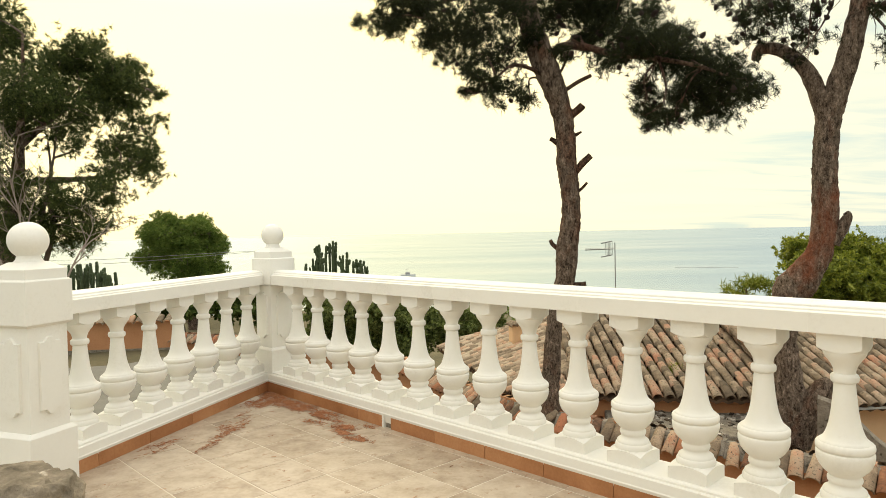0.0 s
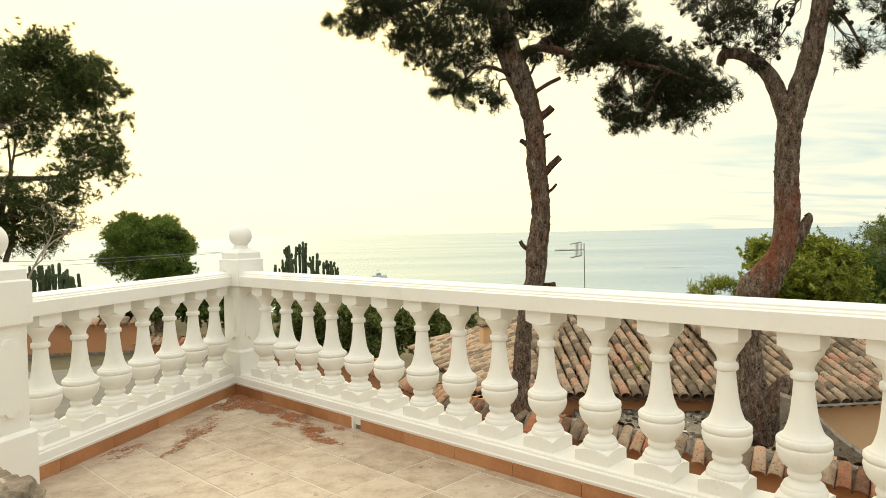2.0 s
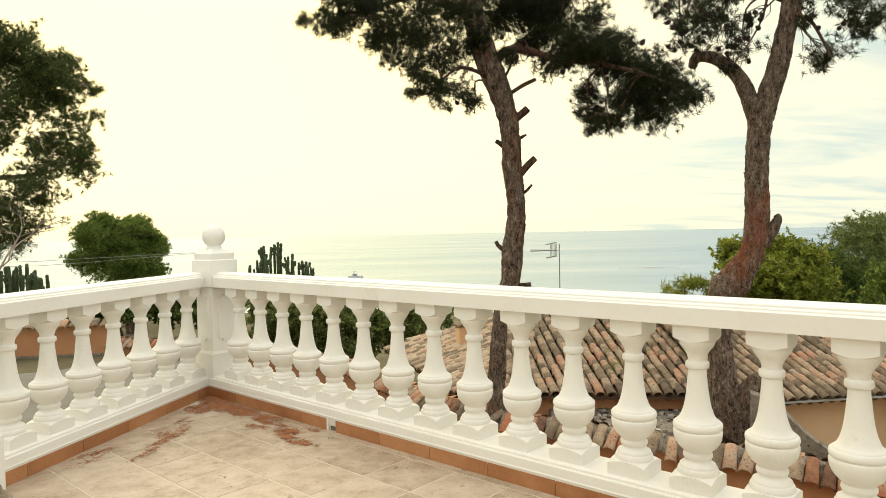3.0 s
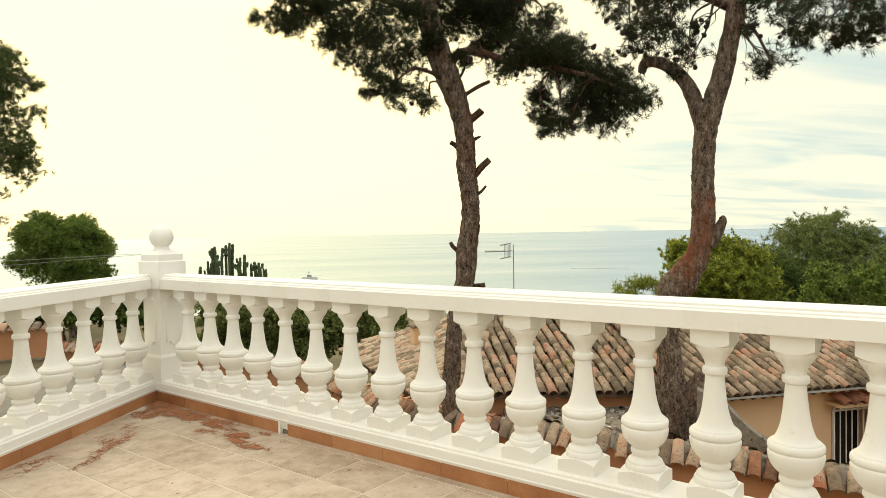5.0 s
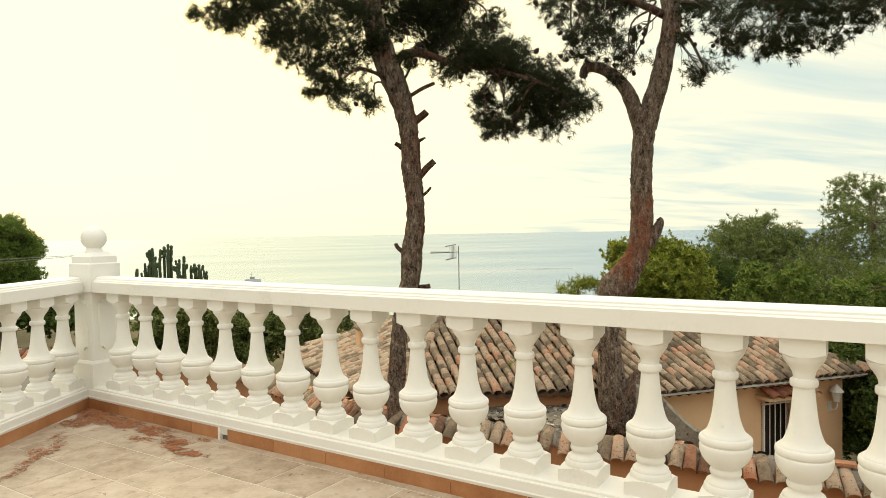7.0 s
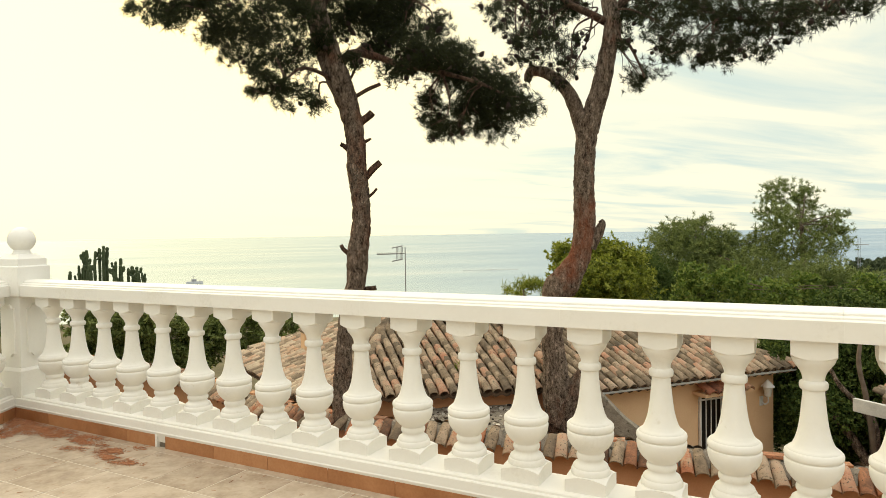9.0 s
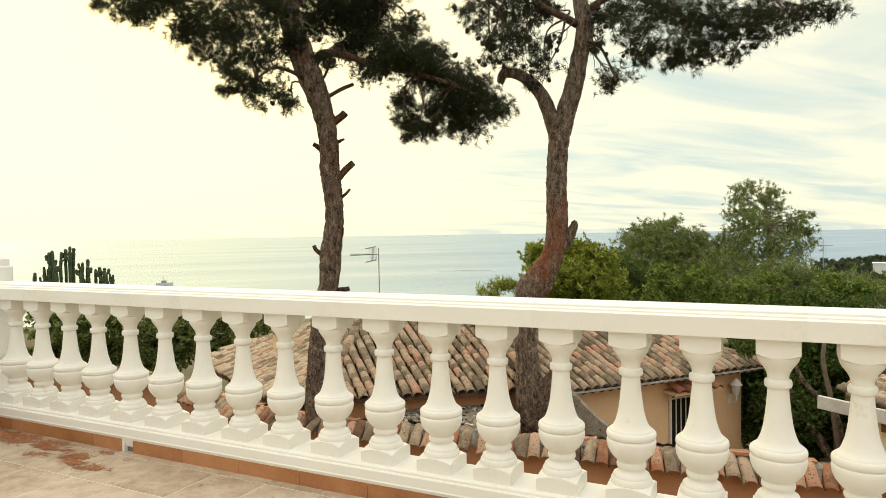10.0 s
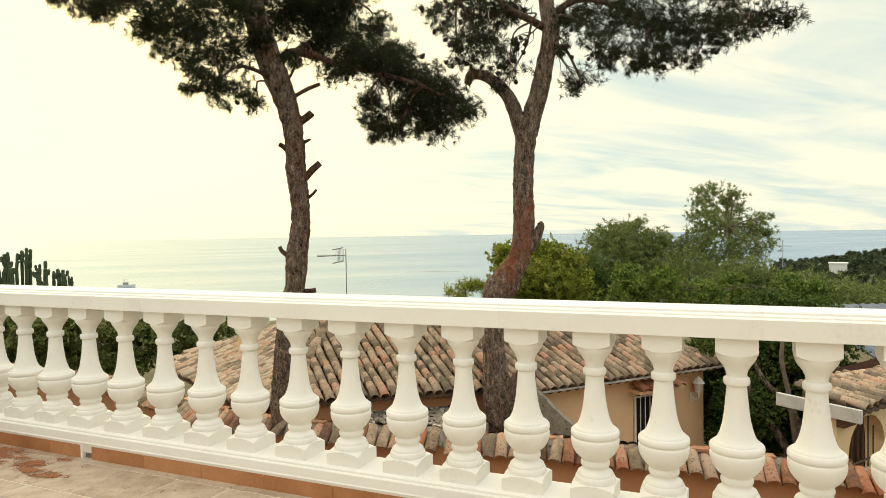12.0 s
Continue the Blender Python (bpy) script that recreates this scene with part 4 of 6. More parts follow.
def build_gatehouse():
    """Cream building with an arched iron gate, board verge and clay roof."""
    h = thing("gatehouse", "cream rendered outbuilding with an arched opening and clay roof", "outbuilding")
    f1 = Vector((7.861, 5.576, -1.03))
    down = v2(0.191, -0.982)
    up = -down
    along = v2(0.982, 0.191)
    pitch = radians(1)
    roof_slope(h, f1, along, up, pitch, 0.06, 4.0, lambda x: (0.0, max(0.45, min(0.92, 0.25 + 1.6 * x) - 0.12 * x)), TILE, 31, 0.19, 0.24)
    far = f1 + Vector((up.x * math.cos(pitch), up.y * math.cos(pitch), math.sin(pitch))) * 0.85
    tile_line(h, far + Vector((along.x, along.y, 0)) * 0.9 + Vector((0, 0, 0.06)), far + Vector((along.x, along.y, 0)) * 4 - Vector((up.x, up.y, 0)) * 0.3 + Vector((0, 0, 0.06)), PALETILE, 32)
    bm = bmesh.new()
    m = frame_of(f1, along, up, pitch)
    box(bm, (-0.03, -0.1, -0.14), (0.03, 0.97, 0.03), 0.006)
    vb = part("verge_board", bm, BOARD, h, "weathered grey-white verge board")
    vb.matrix_local = m
    bm = bmesh.new()
    box(bm, (0.0, 0.10, -0.25), (0.35, 0.2, -0.13), 0.008)
    br = part("beam", bm, BROWN, h, "dark brown beam end")
    br.matrix_local = m
    # wall with an arched opening, built as a ring of quads
    bm = bmesh.new()
    o = f1.to_2d() + up * 0.22 + along * 0.06
    cx, r, spring, top, foot, wide = 0.80, 0.50, -1.72, -1.15, -3.6, 4.0

    def wp(x, z, t):
        q = o + along * x + up * t
        return (q.x, q.y, z)

    arc = [(cx - r, foot)] + [(cx - r * math.cos(math.pi * i / 12), spring + r * 0.9 * math.sin(math.pi * i / 12)) for i in range(13)] + [(cx + r, foot)]
    rim = [(0.0, foot)] + [((0.0 if i == 0 else cx - r * 1.0 + 2 * r * i / 12) if i < 12 else wide, top) for i in range(13)] + [(wide, foot)]
    for t in (0.0, 0.25):
        for i in range(len(arc) - 1):
            vs = [bm.verts.new(wp(*q, t)) for q in (arc[i], arc[i + 1], rim[i + 1], rim[i])]
            bm.faces.new(vs)
    for i in range(len(arc) - 1):
        bm.faces.new([bm.verts.new(q) for q in (wp(*arc[i], 0.0), wp(*arc[i + 1], 0.0), wp(*arc[i + 1], 0.25), wp(*arc[i], 0.25))])
    bm.faces.new([bm.verts.new(q) for q in (wp(0, foot, 0), wp(0, foot, 0.25), wp(0, top, 0.25), wp(0, top, 0))])
    part("wall", bm, CREAM, h)
    bm = bmesh.new()
    for i in range(7):
        x = cx - r + 0.06 + i * (2 * r - 0.12) / 6
        z = spring + 0.9 * math.sqrt(max(r * r - (x - cx) ** 2, 0.0))
        tube(bm, [(*wp(x, foot, 0.12),0.011), (*wp(x, z, 0.12), 0.011)], 6)
    for z in (-2.35, -1.95):
        tube(bm, [(*wp(cx - r, z, 0.12), 0.014), (*wp(cx + r, z, 0.12), 0.014)], 6)
    part("gate", bm, DARKIRON, h, "brown iron bar gate in the arch")
    # dark panel added behind the arch; its colour stands in for the inside's shade
    bm = bmesh.new()
    vs = [wp(1.75, foot, 1.0), wp(3.8, foot, 1.0), wp(3.8, -0.98, 1.0), wp(1.75, -0.98, 1.0)]
    bm.faces.new([bm.verts.new(v) for v in vs])
    vs2 = [wp(1.75, foot, 1.05), wp(3.8, foot, 1.05), wp(3.8, -0.98, 1.05), wp(1.75, -0.98, 1.05)]
    bm.faces.new([bm.verts.new(v) for v in vs2[::-1]])
    part("back_wall", bm, BROWN, h, "dark brown panel standing in for the shade inside the arch")
    # blue-grey sheet roof behind
    s = thing("sheet_roof", "blue-grey corrugated sheet roof on a brown frame", "shed roof", (11.2, 7.6, -1.0), radians(-20))
    bm = bmesh.new()
    prev = None
    for i in range(61):
        x = i * 0.05
        row = [bm.verts.new((x, y, z + 0.015 * math.cos(i * math.pi / 2))) for y, z in ((0, 0), (2.6, 0.62))]
        row += [bm.verts.new((v.co.x, v.co.y, v.co.z - 0.02)) for v in row]
        if prev:
            bm.faces.new((prev[0], row[0], row[1], prev[1]))
            bm.faces.new((prev[2], prev[3], row[3], row[2]))
            bm.faces.new((prev[0], prev[2], row[2], row[0]))
        prev = row
    part("sheet", bm, SLATE, s)
    bm = bmesh.new()
    box(bm, (-0.05, -0.02, -0.14), (3.05, 0.05, -0.02))
    box(bm, (2.95, -0.02, -2.8), (3.05, 0.08, -0.14))
    part("support", bm, BROWN, s)


def build_driveway():
    bm = bmesh.new()
    a = [(-16, 7), (-3.4, 7), (-3.0, 13.5), (-6.0, 16.3), (-18, 15.3)]
    prism(bm, a, -3.0, -1.52)
    tagged(part("pavement", bm, ASPHALT), "grey concrete driveway beside the terrace", "driveway", kind="structure")
    w = thing("boundary_wall", "orange rendered driveway wall with a row of clay tiles on top", "wall", kind="structure")
    bm = bmesh.new()
    pa, pb = Vector((-17.5, 15.0)), Vector((-6.4, 16.05))
    sweep(bm, [(-0.12, -2.6), (-0.12, -0.80), (0.12, -0.80), (0.12, -2.6)], pa, pb)
    part("wall", bm, ORANGE, w)
    bm = bmesh.new()
    sweep(bm, [(-0.16, -1.53), (-0.16, -1.43), (-0.12, -1.43), (-0.12, -1.53)], pa, pb)
    part("plinth", bm, MORTAR, w, "grey mortar foot of the wall")
    d = (pb - pa).normalized()
    left = Vector((-d.y, d.x))
    me = barrel_of(PALETILE, 0.34, 0.105, 0.085)
    rnd = random.Random(44)
    s = 0.1
    while s < (pb - pa).length:
        p = pa + d * s - left * 0.24
        u = Vector((left.x * math.cos(0.4), left.y * math.cos(0.4), math.sin(0.4)))
        al = Vector((d.x, d.y, 0))
        m = Matrix((al, u, al.cross(u))).transposed().to_4x4()
        m.translation = (p.x, p.y, -0.83 + rnd.uniform(-0.01, 0.015))
        part("coping_tile", me, PALETILE, w, local=m)
        s += 0.225


build_driveway()
build_boundary()
build_hip_house()
build_window_house()
build_gatehouse()

# ---------------------------------------------------------------- plants
def unit(rng, n):
    v = rng.normal(size=(n, 3))
    return v / np.linalg.norm(v, axis=1, keepdims=True)


def crown_mesh(name, pads, mat, seed, per_m2=150, blades=16, length=0.13, width=0.008, up=0.35, hollow=0.45, flat=1.0, round_=False):
    """Tufts of thin leaf blades in uneven pads (x, y, z, half width, half height)."""
    rng = np.random.default_rng(seed)
    base = []
    for x, y, z, rx, rz in pads:
        n = max(6, int(per_m2 * math.pi * rx * rz))
        # each pad is a handful of smaller clumps, so that its outline stays ragged
        k = max(4, int(n / 9))
        clump = unit(rng, k) * rng.uniform(hollow, 1.0, (k, 1)) ** 0.7 * np.array([rx, rx * flat, rz])
        which = rng.integers(0, k, n)
        spread = min(0.42 * max(rx, rz), 0.5)
        pts = clump[which] * 1.0 + rng.normal(size=(n, 3)) * spread * np.array([0.6, 0.6, 0.45])
        base.append(np.hstack([pts + np.array([x, y, z]), pts / np.array([rx, rx, rz])]))
    base = np.vstack(base)
    n = len(base)
    c, out = base[:, :3], base[:, 3:]
    axis = out * 0.6 + rng.normal(size=(n, 3)) * 0.55 + np.array([0, 0, up])
    axis /= np.linalg.norm(axis, axis=1, keepdims=True) + 1e-9
    c = np.repeat(c, blades, 0)
    d = np.repeat(axis, blades, 0) * (0.35 if not round_ else 0.2) + unit(rng, n * blades)
    d /= np.linalg.norm(d, axis=1, keepdims=True)
    L = length * rng.uniform(0.55, 1.15, (n * blades, 1))
    side = np.cross(d, unit(rng, n * blades))
    side /= np.linalg.norm(side, axis=1, keepdims=True) + 1e-9
    w = width * rng.uniform(0.7, 1.3, (n * blades, 1))
    root = c + d * L * 0.08 + rng.normal(size=c.shape) * length * 0.12
    if round_:
        v = np.stack([root, root + d * L * 0.5 + side * w, root + d * L, root + d * L * 0.5 - side * w], 1).reshape(-1, 3)
        f = np.arange(len(v)).reshape(-1, 4)
    else:
        v = np.stack([root - side * w * 0.5, root + side * w * 0.5, root + d * L], 1).reshape(-1, 3)
        f = np.arange(len(v)).reshape(-1, 3)
    return array_mesh(name, v, f, mat)


def crown(parent, pads, mat, seed, label="", **kw):
    return part("crown", crown_mesh("crown", pads, mat, seed, **kw), mat, parent, label)


def wood(name, parent, points, mat, seg=10, steps=5, rough=0.10, label="", freq=6.0):
    bm = bmesh.new()
    tube(bm, [tuple(q) for q in spline(points, steps)], seg, rough, True, freq)
    return part(name, bm, mat, parent, label, smooth=True)


def twigs(parent, pads, root_points, mat, seed, r=0.012, every=1):
    """Thin branches from a limb out into each pad."""
    rnd = random.Random(seed)
    bm = bmesh.new()
    for i, (x, y, z, rx, rz) in enumerate(pads[::every]):
        c = Vector((x, y, z))
        a = Vector(min(root_points, key=lambda q: (Vector(q[:3]) - c).length)[:3])
        mid = (a + c) / 2 + Vector((rnd.uniform(-0.15, 0.15), rnd.uniform(-0.15, 0.15), rnd.uniform(0.0, 0.15)))
        tube(bm, [tuple(q) for q in spline([(*a, r * 1.6), (*mid, r), (*c, r * 0.6)], 4)], 5)
        for k in range(5):
            e = c + Vector((rnd.uniform(-rx, rx), rnd.uniform(-rx, rx), rnd.uniform(-rz, rz))) * 0.9
            s = mid.lerp(c, rnd.uniform(0.2, 1.0))
            m = (s + e) / 2 + Vector((rnd.uniform(-0.05, 0.05), 0, rnd.uniform(-0.04, 0.06)))
            tube(bm, [(*s, r * 0.55), (*m, r * 0.4), (*e, r * 0.2)], 4)
    return part("branch", bm, mat, parent, smooth=True)


def cones(parent, pads, seed, count, size=0.035):
    rnd = random.Random(seed)
    bm = bmesh.new()
    lathe(bm, [(0.3 * size, -size), (0.8 * size, -0.6 * size), (size * 0.85, 0.0), (0.5 * size, 0.8 * size), (0.1 * size, 1.3 * size)], 7)
    me = mesh_of("pine_cone", bm, CONE)
    for i in range(count):
        x, y, z, rx, rz = rnd.choice(pads)
        a, t = rnd.uniform(0, 6.28), rnd.uniform(0.3, 1.0)
        part("pine_cone", me, CONE, parent, local=pose(x + rx * t * math.cos(a), y + rnd.uniform(-rx, rx) * 0.7, z + rz * t * math.sin(a), rnd.uniform(0, 180), 0, rnd.uniform(0, 360)))


T1_TRUNK = [(1.35, 8.62, -2.35, 0.148), (1.36, 8.62, -1.01, 0.122), (1.39, 8.62, -0.42, 0.111), (1.45, 8.61, 0.17, 0.103), (1.57, 8.59, 0.61, 0.125),
    (1.60, 8.58, 0.98, 0.136), (1.65, 8.57, 1.35, 0.122), (1.65, 8.57, 1.72, 0.118), (1.61, 8.58, 2.08, 0.129), (1.60, 8.58, 2.45, 0.121),
    (1.54, 8.59, 2.81, 0.132), (1.42, 8.61, 3.18, 0.153), (1.29, 8.63, 3.53, 0.160), (1.18, 8.65, 3.89, 0.145), (1.12, 8.66, 4.25, 0.130),
    (1.09, 8.66, 4.67, 0.115), (1.12, 8.66, 5.25, 0.079)]
T1_LIMB = [(1.40, 8.62, 3.41, 0.073), (1.55, 8.49, 3.55, 0.054), (1.82, 8.34, 3.50, 0.047), (2.15, 8.16, 3.36, 0.039), (2.62, 8.02, 3.26, 0.032),
    (3.13, 7.95, 3.13, 0.022), (3.50, 7.91, 2.96, 0.011)]
T1_LIMB_LEFT = [(1.20, 8.65, 3.96, 0.080), (0.84, 8.89, 4.26, 0.055), (0.35, 9.02, 4.40, 0.040), (-0.20, 8.92, 4.20, 0.025),
    (-0.70, 8.69, 3.98, 0.014)]
T1_LIMB_RIGHT = [(1.13, 8.65, 4.17, 0.072), (1.58, 8.89, 4.56, 0.053), (2.04, 8.90, 4.57, 0.038), (2.46, 8.70, 4.39, 0.023)]
T1_LIMB_LOW = [(1.40, 8.62, 3.18, 0.033), (1.16, 8.45, 3.27, 0.025), (0.91, 8.38, 3.30, 0.021), (0.71, 8.40, 3.16, 0.014), (0.44, 8.41, 2.97, 0.007)]
T1_TWIG = [(1.62, 8.58, 3.03, 0.026), (1.77, 8.55, 3.12, 0.026), (1.93, 8.52, 3.19, 0.022)]
T1_TWIG_SHORT = [(1.52, 8.60, 3.21, 0.018), (1.58, 8.59, 3.31, 0.018), (1.62, 8.58, 3.41, 0.011)]
T1_STUBS_A = [(1.62, 8.58, 2.65, 0.051), (1.78, 8.55, 2.78, 0.051), (1.82, 8.54, 2.82, 0.048)]
T1_STUBS_B = [(1.68, 8.57, 1.92, 0.044), (1.81, 8.54, 2.08, 0.044), (1.91, 8.52, 2.17, 0.041)]
T1_STUBS_C = [(1.56, 8.59, 2.30, 0.040), (1.46, 8.61, 2.38, 0.033), (1.41, 8.62, 2.41, 0.029)]
T1_STUBS_D = [(1.51, 8.60, 0.97, 0.040), (1.42, 8.61, 1.04, 0.029), (1.39, 8.62, 1.10, 0.026)]
T1_STUBS_E = [(1.75, 8.56, 1.72, 0.022), (1.81, 8.54, 1.77, 0.018), (1.86, 8.53, 1.83, 0.015)]
T1_STUBS_F = [(1.61, 8.58, 0.52, 0.033), (1.76, 8.55, 0.52, 0.033), (1.83, 8.54, 0.53, 0.030)]
T1_STUBS_G = [(1.67, 8.57, 2.41, 0.029), (1.76, 8.55, 2.46, 0.018), (1.80, 8.55, 2.48, 0.011)]
T1_LEFT_OUTER = [(-0.87, 8.30, 3.88, 0.19, 0.13), (-0.64, 8.13, 3.76, 0.25, 0.15), (-0.38, 8.56, 3.97, 0.27, 0.19), (-0.47, 8.22, 4.14, 0.45, 0.23),
    (-0.03, 8.11, 3.76, 0.26, 0.26), (0.23, 8.58, 3.76, 0.31, 0.26), (0.09, 9.30, 3.66, 0.24, 0.13), (0.33, 9.14, 3.45, 0.26, 0.10),
    (0.52, 9.08, 4.04, 0.33, 0.33), (0.85, 8.29, 3.89, 0.31, 0.34), (0.57, 8.76, 3.55, 0.29, 0.18)]
T1_LEFT_INNER = [(0.34, 8.40, 2.97, 0.12, 0.10), (0.59, 8.24, 3.05, 0.15, 0.16), (0.71, 8.14, 2.83, 0.13, 0.09), (0.89, 8.28, 2.97, 0.19, 0.15),
    (1.25, 9.24, 3.03, 0.19, 0.12), (0.92, 9.14, 3.64, 0.29, 0.23), (0.36, 9.14, 4.63, 0.67, 0.33), (-0.14, 9.14, 3.85, 0.22, 0.18),
    (0.43, 8.28, 3.12, 0.20, 0.14), (1.13, 8.39, 3.67, 0.18, 0.21), (-0.26, 8.89, 4.26, 0.42, 0.21)]
T1_LEFT = T1_LEFT_OUTER + T1_LEFT_INNER
T1_RIGHT_OUTER = [(1.54, 8.92, 4.15, 0.34, 0.34), (1.98, 9.02, 4.26, 0.39, 0.35), (2.36, 8.96, 4.39, 0.35, 0.30), (1.51, 8.01, 3.32, 0.14, 0.12),
    (1.90, 8.68, 3.70, 0.26, 0.19), (2.28, 8.68, 3.80, 0.30, 0.17), (2.59, 8.36, 3.92, 0.30, 0.15), (2.28, 7.97, 3.35, 0.32, 0.17),
    (1.88, 8.49, 4.59, 0.80, 0.33), (2.54, 7.76, 3.43, 0.31, 0.14), (3.05, 8.84, 3.51, 0.40, 0.22), (3.31, 8.64, 3.29, 0.39, 0.31),
    (3.43, 8.12, 3.07, 0.34, 0.36)]
T1_RIGHT_INNER = [(3.53, 7.70, 2.83, 0.24, 0.19), (3.51, 8.63, 2.87, 0.35, 0.22), (3.02, 8.31, 2.87, 0.22, 0.21), (2.79, 8.84, 2.79, 0.25, 0.20),
    (2.67, 8.83, 3.02, 0.16, 0.20), (2.15, 8.48, 3.37, 0.30, 0.13), (2.63, 8.21, 2.52, 0.19, 0.09), (3.35, 8.23, 2.62, 0.32, 0.11),
    (2.88, 8.15, 2.58, 0.22, 0.10), (2.31, 7.93, 3.53, 0.28, 0.14), (2.84, 7.98, 3.51, 0.29, 0.11), (2.19, 8.91, 4.01, 0.31, 0.19)]
T1_RIGHT = T1_RIGHT_OUTER + T1_RIGHT_INNER
T2_TRUNK = [(4.48, 8.60, -3.06, 0.240), (4.49, 8.60, -1.72, 0.173), (4.48, 8.61, -1.15, 0.205), (4.45, 8.62, -0.65, 0.172),
    (4.42, 8.63, -0.16, 0.156), (4.49, 8.60, 0.34, 0.213), (4.59, 8.55, 0.50, 0.220), (4.68, 8.50, 0.66, 0.187), (4.79, 8.44, 0.91, 0.154),
    (4.84, 8.41, 1.31, 0.154), (4.84, 8.41, 1.72, 0.150), (4.84, 8.41, 2.12, 0.146), (4.87, 8.39, 2.52, 0.145), (4.89, 8.38, 2.80, 0.169)]
T2_LIMB_RIGHT = [(4.90, 8.38, 2.64, 0.145), (4.96, 8.34, 2.92, 0.141), (5.06, 8.28, 3.31, 0.132), (5.13, 8.24, 3.70, 0.120),
    (5.20, 8.20, 4.09, 0.120), (5.15, 8.23, 4.49, 0.108), (5.11, 8.25, 4.97, 0.088), (5.14, 8.23, 5.60, 0.060)]
T2_LIMB_LEFT = [(4.85, 8.40, 2.64, 0.121), (4.76, 8.45, 2.93, 0.109), (4.67, 8.50, 3.18, 0.097), (4.53, 8.58, 3.39, 0.085),
    (4.36, 8.66, 3.51, 0.077), (4.23, 8.73, 3.54, 0.077), (4.17, 8.76, 3.50, 0.069), (4.14, 8.77, 3.40, 0.053)]
T2_BRANCH_A = [(5.15, 8.23, 4.14, 0.056), (4.92, 8.25, 4.24, 0.052), (4.60, 8.32, 4.39, 0.047), (4.36, 8.44, 4.61, 0.036), (3.89, 8.56, 4.48, 0.020)]
T2_BRANCH_B = [(5.20, 8.20, 4.33, 0.056), (5.58, 8.07, 4.56, 0.044), (6.07, 7.84, 4.45, 0.036), (6.47, 7.52, 4.15, 0.027), (6.89, 7.14, 3.96, 0.019),
    (7.35, 6.67, 4.01, 0.011)]
T2_BRANCH_C = [(5.16, 8.22, 3.94, 0.036), (5.36, 8.09, 3.84, 0.024), (5.49, 8.01, 3.55, 0.016), (5.55, 7.97, 3.35, 0.012)]
T2_STUB = [(4.91, 8.37, 0.99, 0.081), (5.00, 8.32, 1.19, 0.073), (5.05, 8.29, 1.33, 0.056), (5.03, 8.30, 1.38, 0.032)]
T2_STUB_LOW = [(4.50, 8.59, -1.56, 0.230), (4.66, 8.50, -1.18, 0.185), (4.84, 8.40, -0.86, 0.150), (4.90, 8.37, -0.76, 0.09)]
T2_STUB_SIDE = [(4.81, 8.43, 1.94, 0.032), (4.74, 8.47, 1.94, 0.028), (4.71, 8.49, 1.93, 0.024)]
T2_LEFT = [(3.57, 8.32, 4.26, 0.29, 0.20), (3.78, 8.24, 3.87, 0.26, 0.17), (4.34, 8.87, 4.38, 0.37, 0.33), (4.34, 8.33, 3.87, 0.27, 0.19),
    (4.11, 8.84, 4.92, 0.65, 0.33), (4.60, 8.49, 4.45, 0.28, 0.24), (4.58, 8.30, 3.52, 0.27, 0.21), (4.67, 9.29, 3.89, 0.30, 0.16),
    (4.38, 8.18, 3.25, 0.17, 0.08), (3.99, 8.71, 3.70, 0.20, 0.10), (4.62, 8.06, 3.85, 0.11, 0.14), (3.93, 9.07, 4.28, 0.25, 0.17),
    (4.02, 8.48, 3.84, 0.32, 0.20), (4.32, 8.46, 4.18, 0.28, 0.24), (4.96, 8.74, 4.48, 0.21, 0.25), (4.19, 8.47, 4.44, 0.40, 0.20)]
T2_RIGHT_OUTER = [(5.44, 8.14, 4.25, 0.24, 0.24), (5.83, 8.46, 3.48, 0.32, 0.20), (5.02, 7.65, 3.66, 0.16, 0.13), (5.41, 7.32, 3.85, 0.33, 0.25),
    (5.77, 7.34, 3.63, 0.30, 0.18), (6.46, 7.74, 4.14, 0.36, 0.29), (6.24, 7.65, 3.55, 0.20, 0.08), (6.18, 7.02, 3.58, 0.31, 0.19),
    (6.49, 6.92, 3.82, 0.33, 0.26), (6.39, 6.71, 3.44, 0.20, 0.10), (6.87, 6.79, 3.79, 0.29, 0.20)]
T2_RIGHT_INNER = [(6.63, 6.21, 3.76, 0.30, 0.18), (7.51, 6.60, 4.04, 0.33, 0.18), (7.91, 6.57, 4.15, 0.28, 0.15), (6.46, 8.09, 4.90, 0.90, 0.37),
    (7.31, 6.90, 4.56, 0.82, 0.26), (5.95, 8.47, 4.53, 0.34, 0.25), (5.64, 7.06, 4.05, 0.36, 0.22), (6.35, 6.96, 4.04, 0.36, 0.22),
    (7.35, 7.32, 4.29, 0.39, 0.20), (5.99, 8.13, 3.74, 0.24, 0.16), (6.20, 7.32, 3.54, 0.30, 0.15)]
T2_RIGHT = T2_RIGHT_OUTER + T2_RIGHT_INNER
PINE_TRUNK = [(-7.30, 10.76, -0.74, 0.184), (-7.20, 10.82, 0.73, 0.166), (-7.08, 10.90, 1.47, 0.148), (-7.00, 10.95, 2.12, 0.112),
    (-6.95, 10.99, 2.86, 0.075), (-6.89, 11.02, 3.70, 0.037), (-6.87, 11.04, 4.63, 0.019)]
PINE_LIMB_A = [(-7.01, 10.95, 2.12, 0.074), (-6.66, 11.17, 2.22, 0.057), (-6.22, 11.41, 2.25, 0.044), (-5.76, 11.65, 2.34, 0.030),
    (-5.35, 11.85, 2.55, 0.015)]
PINE_LIMB_B = [(-6.95, 10.99, 2.77, 0.065), (-6.63, 11.18, 3.17, 0.047), (-6.19, 11.43, 3.58, 0.034), (-5.72, 11.68, 3.91, 0.020)]
